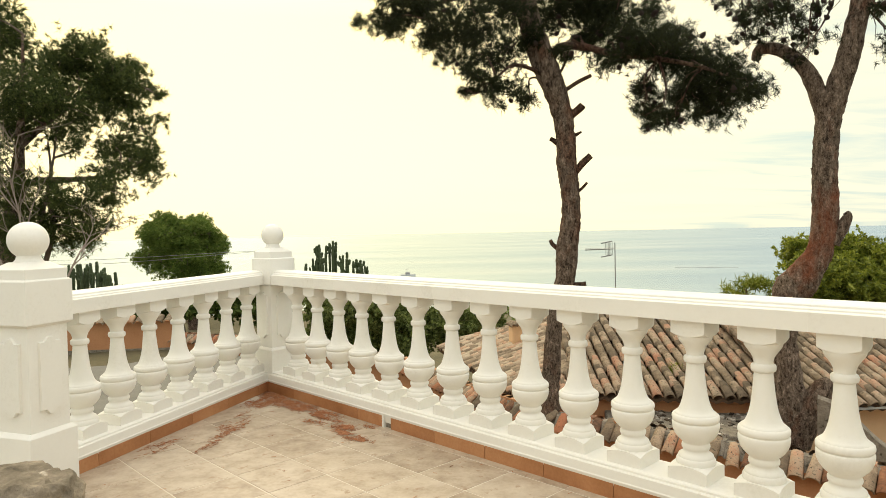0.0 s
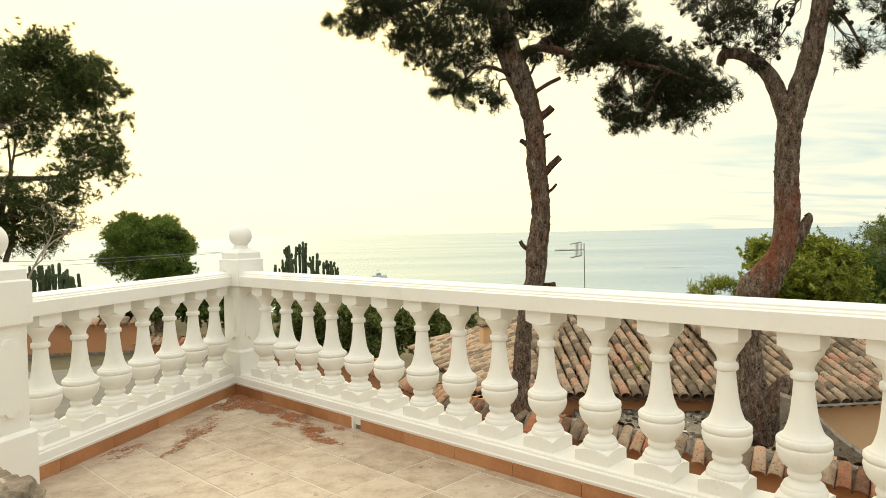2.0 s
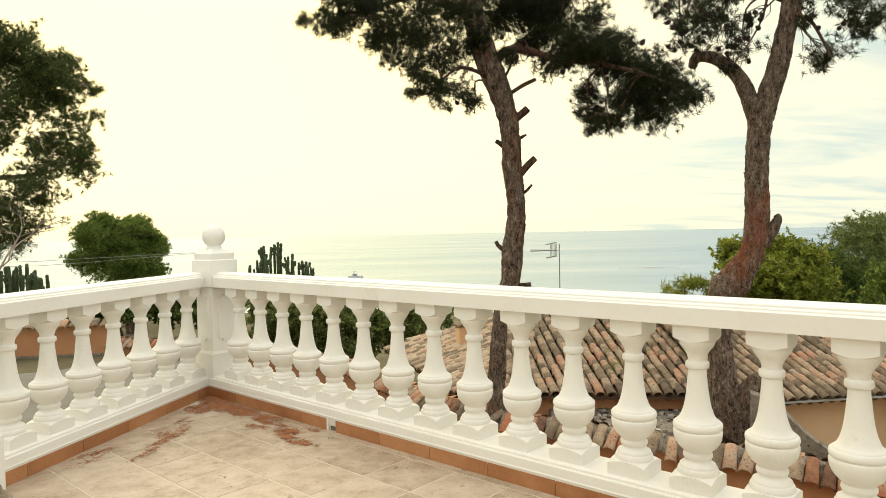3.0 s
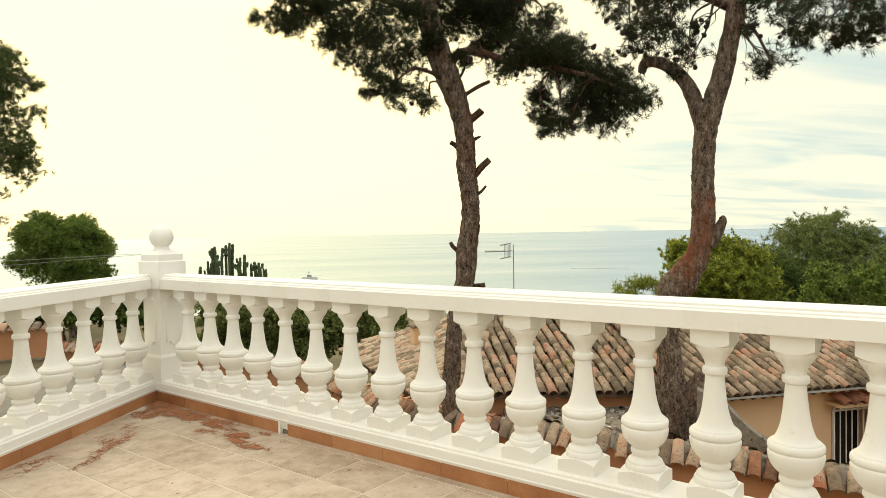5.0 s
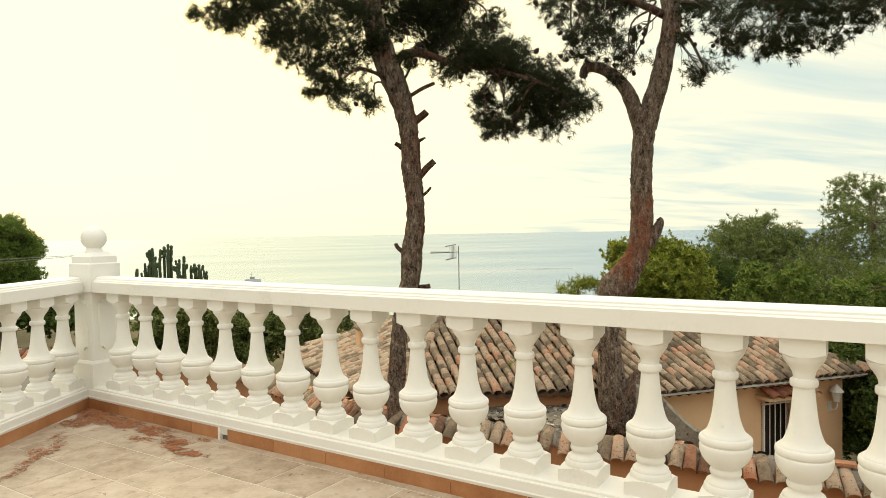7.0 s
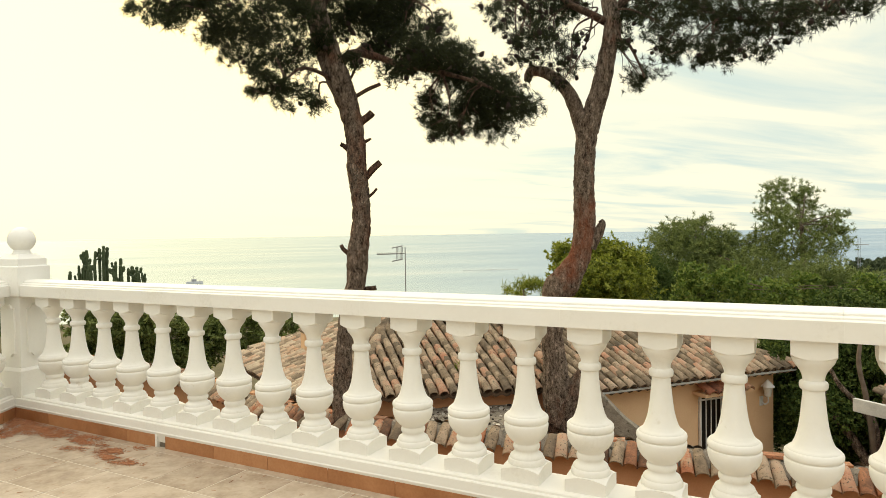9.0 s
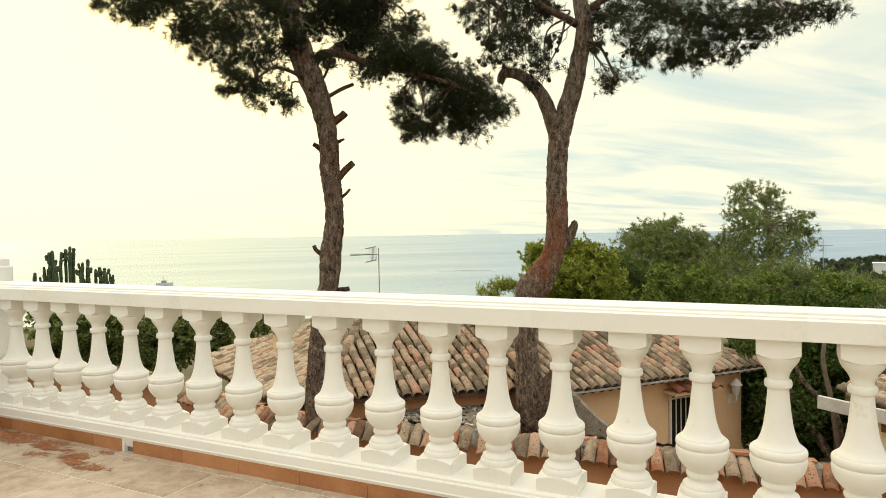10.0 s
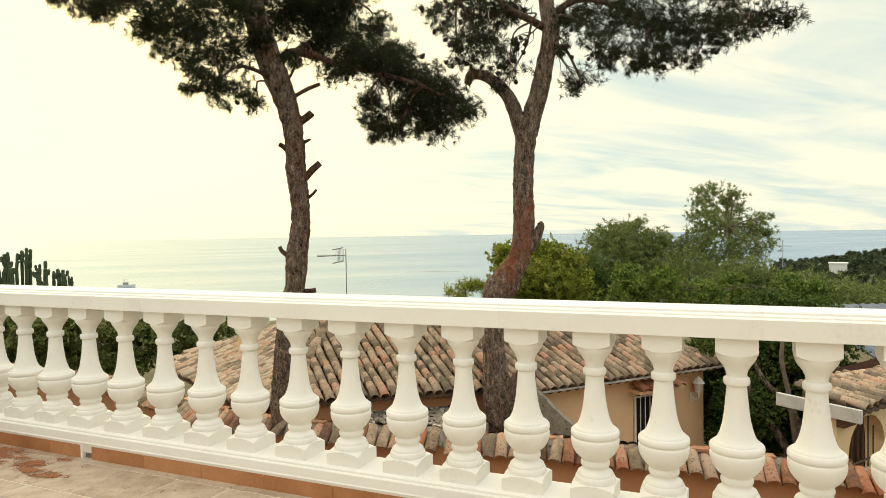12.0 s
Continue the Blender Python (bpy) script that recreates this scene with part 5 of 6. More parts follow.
PINE_LIMB_C = [(-6.70, 11.14, 0.80, 0.047), (-6.57, 11.22, 1.46, 0.038), (-6.63, 11.18, 2.03, 0.029), (-6.54, 11.23, 2.60, 0.019),
    (-6.49, 11.26, 3.08, 0.014)]
PINE_LIMB_D = [(-6.84, 11.06, 0.71, 0.042), (-6.71, 11.14, 1.65, 0.033), (-6.59, 11.21, 2.32, 0.024), (-6.61, 11.20, 2.88, 0.014)]
PINE_HIGH = [(-7.48, 11.70, 4.74, 0.35, 0.35), (-7.45, 10.95, 4.89, 0.55, 0.55), (-7.01, 11.70, 4.14, 0.49, 0.40), (-6.11, 11.00, 4.24, 0.37, 0.30),
    (-5.76, 10.96, 4.31, 0.35, 0.28), (-6.05, 11.38, 3.95, 0.58, 0.38), (-5.39, 11.02, 3.86, 0.47, 0.35), (-5.38, 11.57, 4.13, 0.31, 0.27),
    (-5.69, 12.71, 4.03, 0.26, 0.22), (-5.65, 11.33, 3.50, 0.58, 0.29), (-5.99, 10.42, 3.38, 0.53, 0.26), (-6.53, 10.17, 3.52, 0.52, 0.39),
    (-4.80, 11.37, 3.64, 0.12, 0.10), (-7.28, 11.45, 3.17, 0.58, 0.29), (-5.33, 11.56, 3.59, 0.24, 0.16)]
PINE_LOW_OUTER = [(-5.16, 11.48, 3.13, 0.37, 0.25), (-4.87, 11.18, 2.66, 0.25, 0.27), (-5.87, 12.67, 2.75, 0.48, 0.38),
    (-5.68, 11.53, 2.86, 0.29, 0.27), (-5.07, 11.33, 2.34, 0.33, 0.19), (-5.52, 10.79, 2.08, 0.37, 0.22),
    (-6.71, 10.36, 2.07, 0.44, 0.31), (-6.92, 11.42, 1.76, 0.58, 0.29), (-5.83, 10.83, 1.81, 0.37, 0.22), (-5.56, 10.73, 1.48, 0.37, 0.16),
    (-6.46, 11.26, 1.27, 0.48, 0.24), (-6.75, 10.52, 1.28, 0.45, 0.36), (-6.53, 12.38, 1.20, 0.23, 0.17), (-5.50, 10.94, 2.36, 0.37, 0.15),
    (-6.53, 11.31, 2.99, 0.48, 0.13)]
PINE_LOW_INNER = [(-7.71, 11.14, 4.12, 0.57, 0.57), (-7.32, 10.52, 2.81, 0.54, 0.54), (-7.95, 11.49, 1.68, 0.59, 0.59),
    (-6.88, 10.98, 3.37, 0.51, 0.28), (-6.79, 10.88, 1.46, 0.42, 0.28), (-6.12, 10.41, 1.98, 0.35, 0.19),
    (-6.24, 11.22, 1.55, 0.38, 0.19), (-5.55, 11.20, 1.91, 0.29, 0.17), (-6.59, 11.97, 3.39, 0.61, 0.26),
    (-5.97, 10.99, 2.73, 0.37, 0.11)]
PINE_LOW = PINE_LOW_OUTER + PINE_LOW_INNER
ROUND_TREE = [(-8.26, 19.63, 1.22, 0.84, 0.64), (-7.70, 19.92, 1.04, 0.85, 0.76), (-9.27, 20.93, 0.60, 0.71, 0.68), (-7.94, 19.59, 0.29, 0.92, 0.53),
    (-7.35, 19.59, 0.28, 0.67, 0.53), (-9.61, 20.93, 1.14, 0.43, 0.39), (-7.34, 20.90, 0.83, 0.36, 0.46), (-8.19, 21.68, 1.47, 0.46, 0.33),
    (-8.57, 20.01, 1.65, 0.37, 0.24), (-10.01, 20.66, 1.16, 0.32, 0.21), (-9.57, 20.22, 0.38, 0.34, 0.34)]
BUSH_YELLOW = [(9.29, 17.11, 0.48, 0.46, 0.39), (9.95, 16.65, 0.48, 0.55, 0.48), (10.27, 15.98, 0.33, 0.53, 0.44), (9.09, 15.94, -0.09, 0.77, 0.43),
    (9.83, 15.72, -0.26, 0.92, 0.46)]
BUSH_DARK = [(12.10, 17.90, -0.15, 0.71, 0.71), (11.76, 18.17, -0.69, 1.25, 0.54), (12.63, 17.63, -0.60, 0.71, 0.62),
    (10.41, 17.94, -0.70, 1.04, 0.35), (11.83, 17.66, -1.18, 1.75, 0.39), (13.56, 16.67, -1.17, 1.38, 0.38)]
TREE_GREY_GREEN = [(14.49, 19.57, 1.06, 0.71, 0.51), (15.34, 19.44, 1.14, 0.68, 0.44), (14.63, 19.13, 0.38, 1.17, 0.70),
    (15.67, 18.68, 0.75, 0.70, 0.50), (15.58, 18.86, -0.03, 1.17, 0.78), (13.96, 18.85, -0.36, 0.95, 0.67), (16.64, 18.70, 0.24, 0.71, 0.67),
    (15.78, 19.53, 1.44, 0.24, 0.20), (15.53, 16.96, -0.31, 1.08, 0.81)]
TREE_TALL = [(18.07, 18.65, 2.40, 0.44, 0.36), (18.43, 18.26, 2.48, 0.51, 0.35), (18.32, 17.54, 2.24, 0.38, 0.31), (16.84, 17.25, 1.67, 0.55, 0.41),
    (18.53, 17.98, 1.78, 0.59, 0.43), (17.13, 17.20, 1.11, 0.82, 0.48), (18.87, 17.83, 1.19, 0.70, 0.43), (18.83, 16.99, 1.27, 0.45, 0.41),
    (18.09, 16.00, 1.59, 0.25, 0.18), (17.98, 16.43, 0.64, 0.73, 0.40), (17.97, 17.80, 0.43, 0.96, 0.50), (17.25, 18.31, 0.72, 0.51, 0.47),
    (19.11, 16.91, 0.99, 0.26, 0.23), (18.63, 17.96, -0.18, 1.37, 0.59)]
BUSH_BRIGHT = [(9.19, 11.52, 0.12, 0.28, 0.35), (9.55, 10.94, 0.15, 0.34, 0.30), (10.36, 11.45, -0.16, 0.60, 0.24),
    (10.17, 10.39, -0.06, 0.34, 0.20), (11.21, 10.56, -0.00, 0.28, 0.30), (9.08, 11.47, -0.22, 0.47, 0.24), (11.79, 9.81, -0.03, 0.33, 0.33),
    (12.03, 9.47, -0.06, 0.33, 0.22)]
SCRUB_RIGHT = [(15.70, 13.61, -0.27, 0.69, 0.40), (15.69, 12.61, -0.37, 0.65, 0.29), (15.53, 13.81, -0.58, 0.92, 0.46),
    (15.37, 11.90, -0.55, 0.83, 0.33), (14.76, 14.03, -0.26, 0.77, 0.46), (15.85, 11.69, -0.69, 0.69, 0.41), (17.09, 11.88, -0.77, 0.86, 0.43),
    (15.28, 13.77, -0.95, 1.23, 0.38), (15.64, 12.41, -0.83, 1.15, 0.36), (13.87, 14.51, -0.88, 1.24, 0.39)]
BUSH_SMALL = [(12.17, 26.90, -1.33, 0.60, 0.25), (12.74, 26.65, -1.26, 0.45, 0.25), (12.05, 27.57, -1.53, 0.51, 0.20)]
HEDGE_LEFT = [(-3.23, 16.67, -0.84, 0.31, 0.57), (-2.77, 17.36, -1.02, 0.36, 0.53), (-2.14, 17.04, -1.13, 0.44, 0.49),
    (-1.36, 16.37, -1.12, 0.42, 0.45), (-0.68, 16.77, -1.27, 0.49, 0.43), (0.04, 17.43, -1.46, 0.45, 0.36), (0.69, 17.02, -1.33, 0.38, 0.29),
    (-1.74, 16.12, -0.60, 0.55, 0.28), (1.08, 17.51, -1.49, 0.30, 0.18), (-1.00, 17.50, -0.92, 0.45, 0.30), (-2.44, 16.15, -0.59, 0.55, 0.33),
    (-0.10, 17.07, -0.88, 0.73, 0.35), (0.90, 16.79, -1.01, 0.57, 0.29), (-3.34, 17.14, -1.49, 0.44, 0.29), (-2.10, 16.57, -1.56, 0.57, 0.28),
    (-0.96, 16.55, -1.61, 0.71, 0.25)]
HEDGE_DRIVE = [(-8.49, 17.54, -0.63, 0.60, 0.30), (-7.79, 18.38, -0.66, 0.63, 0.35), (-6.67, 17.89, -0.55, 0.61, 0.37),
    (-5.85, 18.20, -0.60, 0.62, 0.37), (-5.41, 18.86, -0.60, 0.48, 0.42), (-9.26, 17.60, -0.69, 0.60, 0.30), (-9.76, 16.89, -0.67, 0.58, 0.29),
    (-4.92, 18.80, -0.85, 0.48, 0.48)]
SHRUB_RIGHT = [(9.733, 9.083, -0.979, 0.370, 0.314), (9.912, 8.747, -1.147, 0.370, 0.403), (9.050, 8.512, -1.617, 0.269, 0.482),
    (10.181, 8.624, -1.147, 0.370, 0.370), (9.374, 8.389, -1.819, 0.482, 0.482), (9.240, 8.691, -2.480, 0.258, 0.392),
    (10.259, 8.456, -1.729, 0.403, 0.504), (10.013, 8.019, -1.035, 0.291, 0.291), (10.114, 8.568, -2.457, 0.504, 0.358),
    (7.900, 7.930, -0.530, 0.210, 0.120), (10.517, 8.210, -2.312, 0.302, 0.403)]
SHRUB_STEM_A = [(9.542, 7.851, -2.558, 0.075), (9.374, 8.042, -2.121, 0.071), (9.173, 8.266, -1.673, 0.062), (9.061, 8.400, -1.203, 0.048),
    (8.971, 8.490, -0.732, 0.029)]
SHRUB_STEM_B = [(9.587, 7.795, -2.457, 0.075), (9.565, 7.818, -1.897, 0.075), (9.464, 7.952, -1.628, 0.056), (9.262, 8.176, -1.281, 0.038),
    (9.150, 8.299, -0.912, 0.024)]
SHRUB_STEM_C = [(9.419, 7.650, -2.390, 0.046), (9.341, 7.739, -1.472, 0.041), (9.274, 7.818, -0.934, 0.037), (9.285, 7.806, -0.553, 0.028),
    (9.318, 7.773, -0.184, 0.018)]

def build_pines():
    t = thing("pine_tree", "tall pine with sawn-off stubs and dark spreading crown", "pine tree", group="two tall pines beyond the terrace")
    wood("trunk", t, T1_TRUNK, BARK, 36, 12, 0.12, freq=9.0)
    wood("limb", t, T1_LIMB, LIMBBARK, 9)
    wood("limb", t, T1_LIMB_LEFT, LIMBBARK, 9)
    wood("limb", t, T1_LIMB_RIGHT, LIMBBARK, 9)
    wood("limb", t, T1_LIMB_LOW, LIMBBARK, 7)
    wood("limb", t, T1_TWIG, LIMBBARK, 8)
    wood("limb", t, T1_TWIG_SHORT, LIMBBARK, 8)
    for s in (T1_STUBS_A, T1_STUBS_B, T1_STUBS_C, T1_STUBS_D, T1_STUBS_E, T1_STUBS_F, T1_STUBS_G):
        wood("stub", t, s, LIMBBARK, 9, 4, 0.12, "sawn-off branch stub")
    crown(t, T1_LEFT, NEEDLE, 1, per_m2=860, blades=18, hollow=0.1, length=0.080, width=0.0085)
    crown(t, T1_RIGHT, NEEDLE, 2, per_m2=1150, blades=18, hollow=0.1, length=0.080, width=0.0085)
    twigs(t, T1_LEFT, T1_LIMB_LEFT + T1_LIMB_LOW, LIMBBARK, 5)
    twigs(t, T1_RIGHT, T1_LIMB + T1_LIMB_RIGHT, LIMBBARK, 6)
    cones(t, T1_RIGHT, 7, 60, 0.04)
    cones(t, T1_LEFT, 8, 12)
    t = thing("pine_tree", "forked pine with reddish bent trunk and one sawn limb", "pine tree", group="two tall pines beyond the terrace")
    wood("trunk", t, T2_TRUNK, REDBARK, 36, 12, 0.11, freq=9.0)
    wood("limb", t, T2_LIMB_RIGHT, REDBARK, 24, 9)
    wood("limb", t, T2_LIMB_LEFT, BARK, 22, 8, 0.10, "bare limb sawn off at its bent end")
    for b in (T2_BRANCH_A, T2_BRANCH_B, T2_BRANCH_C):
        wood("limb", t, b, LIMBBARK, 8)
    for s in (T2_STUB, T2_STUB_LOW, T2_STUB_SIDE):
        wood("stub", t, s, BARK, 16, 4, 0.12, "sawn-off branch stub")
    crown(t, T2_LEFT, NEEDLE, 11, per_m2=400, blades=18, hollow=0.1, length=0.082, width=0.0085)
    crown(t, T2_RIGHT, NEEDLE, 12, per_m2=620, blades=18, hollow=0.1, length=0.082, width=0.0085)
    twigs(t, T2_LEFT, T2_BRANCH_A, LIMBBARK, 15)
    twigs(t, T2_RIGHT, T2_BRANCH_B, LIMBBARK, 16)
    cones(t, T2_LEFT, 17, 90, 0.036)
    cones(t, T2_RIGHT, 18, 60, 0.036)
    t = thing("pine_tree", "big bushy pine with bare grey lower branches", "pine tree")
    wood("trunk", t, PINE_TRUNK, BARK, 12)
    for b in (PINE_LIMB_A, PINE_LIMB_B):
        wood("limb", t, b, BARK, 7)
    for b in (PINE_LIMB_C, PINE_LIMB_D):
        wood("limb", t, b, TWIG, 6, 5, 0.1, "bare grey dead branch")
    crown(t, PINE_HIGH, DEEP, 21, hollow=0.1, per_m2=760, blades=16, length=0.085, width=0.013)
    crown(t, PINE_LOW, DEEP, 22, hollow=0.1, per_m2=620, blades=16, length=0.085, width=0.012)
    twigs(t, PINE_LOW, PINE_LIMB_A + PINE_LIMB_C + PINE_LIMB_D, TWIG, 23, 0.014)
    twigs(t, PINE_HIGH, PINE_LIMB_B + PINE_TRUNK[3:], TWIG, 24, 0.014)


def simple_tree(name, label, category, pads, mat, seed, trunk_r=0.12, foot=0.0, **kw):
    t = thing(name, label, category)
    cx, cy = float(np.mean([p[0] for p in pads])), float(np.mean([p[1] for p in pads]))
    cz = float(np.mean([p[2] for p in pads]))
    gz = ground_height(cx, cy) - 0.1
    pts = [(cx + 0.2 + foot, cy, gz, trunk_r * 1.2), (cx + 0.1 + foot, cy, (gz + cz) / 2, trunk_r), (cx, cy, cz, trunk_r * 0.5)]
    wood("trunk", t, pts, BARK, 8)
    twigs(t, pads, pts, TWIG, seed + 1, 0.02 if trunk_r > 0.1 else 0.006)
    crown(t, pads, mat, seed, **kw)
    return t


def build_greenery():
    # cushions of needles sitting on the larger pads
    rnd = random.Random(33)
    pads = [p for p in ROUND_TREE if p[0] > -9.5]
    lobes = [(x, y, z - 0.15, rx * 0.66, rz * 0.62) for x, y, z, rx, rz in pads]
    for x, y, z, rx, rz in pads:
        for _ in range(int(5 + 11 * rx)):
            a, e = rnd.uniform(0, 2 * math.pi), rnd.uniform(-0.5, 1.4)
            s = rnd.uniform(0.18, 0.34)
            lobes.append((x + rx * 0.92 * math.cos(a) * math.cos(e), y + rx * 0.92 * math.sin(a) * math.cos(e), z + rz * 0.95 * math.sin(e), s, s * 0.6))
    lobes = [(-8.28 + (x + 8.53) * 0.84, 20.47 + (y - 20.37) * 0.84, 0.85 + (z - 0.9) * 0.94, rx, rz) for x, y, z, rx, rz in lobes]
    simple_tree("stone_pine", "dense round-headed green pine beyond the driveway", "pine tree", lobes, LUSH, 31, 0.16, per_m2=820, blades=14, length=0.085, width=0.018, hollow=0.72, up=0.9)
    simple_tree("shrub_tree", "yellow-green bushy tree behind the forked pine", "tree", BUSH_YELLOW, YELLOWGREEN, 41, per_m2=640, blades=16, length=0.12, width=0.022, round_=True)
    simple_tree("shrub_tree", "dark green bushy tree", "tree", BUSH_DARK, GREEN, 43, per_m2=420, blades=16, length=0.15, width=0.022)
    simple_tree("tree", "grey-green airy tree with fine twigs", "tree", TREE_GREY_GREEN, OLIVE, 45, per_m2=340, blades=16, length=0.14, width=0.02)
    simple_tree("tree", "tall open grey-green tree standing above the bushes", "tree", TREE_TALL, OLIVE, 47, per_m2=230, blades=14, length=0.13, width=0.022)
    simple_tree("shrub", "glossy dark green leafy shrub", "shrub", BUSH_BRIGHT, LUSH, 49, 0.06, foot=-1.3, per_m2=480, blades=12, length=0.09, width=0.022, round_=True)
    simple_tree("shrub", "olive green scrub with bare twigs", "shrub", SCRUB_RIGHT, OLIVE, 51, 0.05, per_m2=380, blades=16, length=0.14, width=0.019)
    simple_tree("shrub", "low green palm-like bush", "shrub", BUSH_SMALL, YELLOWGREEN, 53, 0.06, per_m2=80, blades=14, length=0.35, width=0.04)
    simple_tree("hedge", "dark green garden hedge behind the boundary wall", "hedge", HEDGE_LEFT, OLIVE, 55, 0.06, per_m2=300, blades=14, length=0.12, width=0.026, round_=True)
    simple_tree("hedge", "dark shrubs behind the driveway wall", "hedge", HEDGE_DRIVE, GREEN, 59, 0.06, per_m2=260, blades=14, length=0.16, width=0.04, round_=True)
    BEHIND = [(9.45, 9.5, -0.95, 0.38, 0.4), (9.45, 9.45, -1.6, 0.4, 0.45), (9.45, 9.4, -2.3, 0.42, 0.45), (9.75, 9.0, -0.6, 0.5, 0.5), (9.95, 8.95, -1.3, 0.5, 0.5), (9.85, 9.05, -2.0, 0.55, 0.55), (10.3, 8.9, -0.35, 0.5, 0.4), (10.6, 8.3, -0.7, 0.6, 0.6), (10.5, 8.2, -1.6, 0.6, 0.6)]
    t = simple_tree("shrub_tree", "dark evergreen tree with brown leaning stems", "tree", SHRUB_RIGHT + BEHIND, GREEN, 57, 0.05, per_m2=900, blades=13, length=0.075, width=0.019, round_=True)
    for s in (SHRUB_STEM_A, SHRUB_STEM_B):
        wood("stem", t, s, REDBARK, 9)
    wood("stem", t, SHRUB_STEM_C, TWIG, 8, 5, 0.1, "pale grey dead stem")
    # small weed in the roof valley
    w = thing("weed", "small green weed growing between roof tiles", "weed", (3.35, 9.75, -0.92))
    part("leaves", crown_mesh("leaves", [(0, 0, 0.02, 0.16, 0.09), (-0.25, 0.1, 0.0, 0.1, 0.06)], YELLOWGREEN, 61, per_m2=680, blades=10, length=0.14, width=0.012, up=1.2), YELLOWGREEN, w)


def bare_twigs(bm, p, d, length, r, depth, rnd):
    """A wiry leafless twig that forks as it goes."""
    pts = [(*p, r)]
    for k in range(4):
        d = (d + Vector((rnd.gauss(0, 0.16), rnd.gauss(0, 0.16), rnd.gauss(0.02, 0.12)))).normalized()
        p = p + d * length / 4
        pts.append((*p, r * (1 - 0.13 * (k + 1))))
        if depth and (k or depth < 3):
            side = (d + Vector((rnd.gauss(0, 0.6), rnd.gauss(0, 0.5), rnd.gauss(0, 0.35)))).normalized()
            bare_twigs(bm, p, side, length * rnd.uniform(0.45, 0.7), r * 0.55, depth - 1, rnd)
    tube(bm, pts, 5)


def build_bare_shrub():
    t = thing("bare_shrub", "leafless wiry shrub with pale grey branches below the pine", "shrub", (-6.1, 9.9, 0))
    rnd = random.Random(77)
    gz = ground_height(-6.1, 9.9) - 0.05
    for dx, lean, length in ((-0.35, -0.22, 1.5), (-0.1, -0.08, 1.7), (0.05, 0.05, 1.4), (0.2, 0.22, 1.0)):
        bm = bmesh.new()
        foot = Vector((dx * 0.4, rnd.uniform(-0.1, 0.1), gz))
        mid = foot + Vector((lean * 1.2, 0, 2.0))
        tube(bm, [(*foot, 0.03), (*(foot.lerp(mid, 0.5) + Vector((0.04, 0, 0))), 0.026), (*mid, 0.021)], 6)
        bare_twigs(bm, mid, Vector((lean, 0, 1)).normalized(), length, 0.020, 3, rnd)
        part("branch", bm, PALETWIG, t, smooth=True)


# (along the row from -0.5 to 0.5, how far the tip stays below the tallest)
ARMS = ((-0.50, 0.62), (-0.46, 0.50), (-0.41, 0.56), (-0.36, 0.14), (-0.32, 0.10), (-0.27, 0.40), (-0.22, 0.46), (-0.17, 0.13), (-0.13, 0.06), (-0.08, 0.30), (-0.05, 0.0), (-0.01, 0.04),
        (0.04, 0.52), (0.09, 0.56), (0.13, 0.40), (0.16, 0.34), (0.20, 0.50), (0.25, 0.60), (0.30, 0.55), (0.36, 0.62), (0.40, 0.56), (0.45, 0.68), (0.49, 0.70))


def build_cactus(at, seed, height, width, spread, label):
    rnd = random.Random(seed)
    c = thing("cactus", label, "cactus", at)
    for u, short in ARMS:
        x = width * u + rnd.uniform(-0.02, 0.02)
        y = rnd.uniform(-0.4, 0.4)
        h = height - short * spread
        r = rnd.uniform(0.034, 0.050)
        pts = spline([(x * 0.3, y * 0.3, 0, r), (x * 0.9, y, height * 0.3, r), (x + rnd.uniform(-0.03, 0.03), y, h * 0.8, r), (x, y, h, r * 0.9)], 14)
        # each year's growth pinches the column
        pts = [(q[0], q[1], q[2], q[3] * (1 - 0.22 * max(0.0, math.cos(q[2] * 34 + u * 40)) ** 3)) for q in pts] + [(x, y, h + 0.03, r * 0.4)]
        bm = bmesh.new()
        tube(bm, pts, 10, 0.15, True, 9.0)
        for k in range(rnd.choice((0, 1, 1, 2))):     # short side shoots
            z = h - rnd.uniform(0.12, 0.45)
            o = rnd.choice((-1, 1)) * rnd.uniform(0.05, 0.09)
            tube(bm, [(x, y, z, r * 0.6), (x + o, y, z + 0.03, r * 0.8), (x + o * 1.15, y, z + 0.12, r * 0.8), (x + o * 1.15, y, z + 0.15, r * 0.3)], 8)
        part("arm", bm, CACTUS, c)


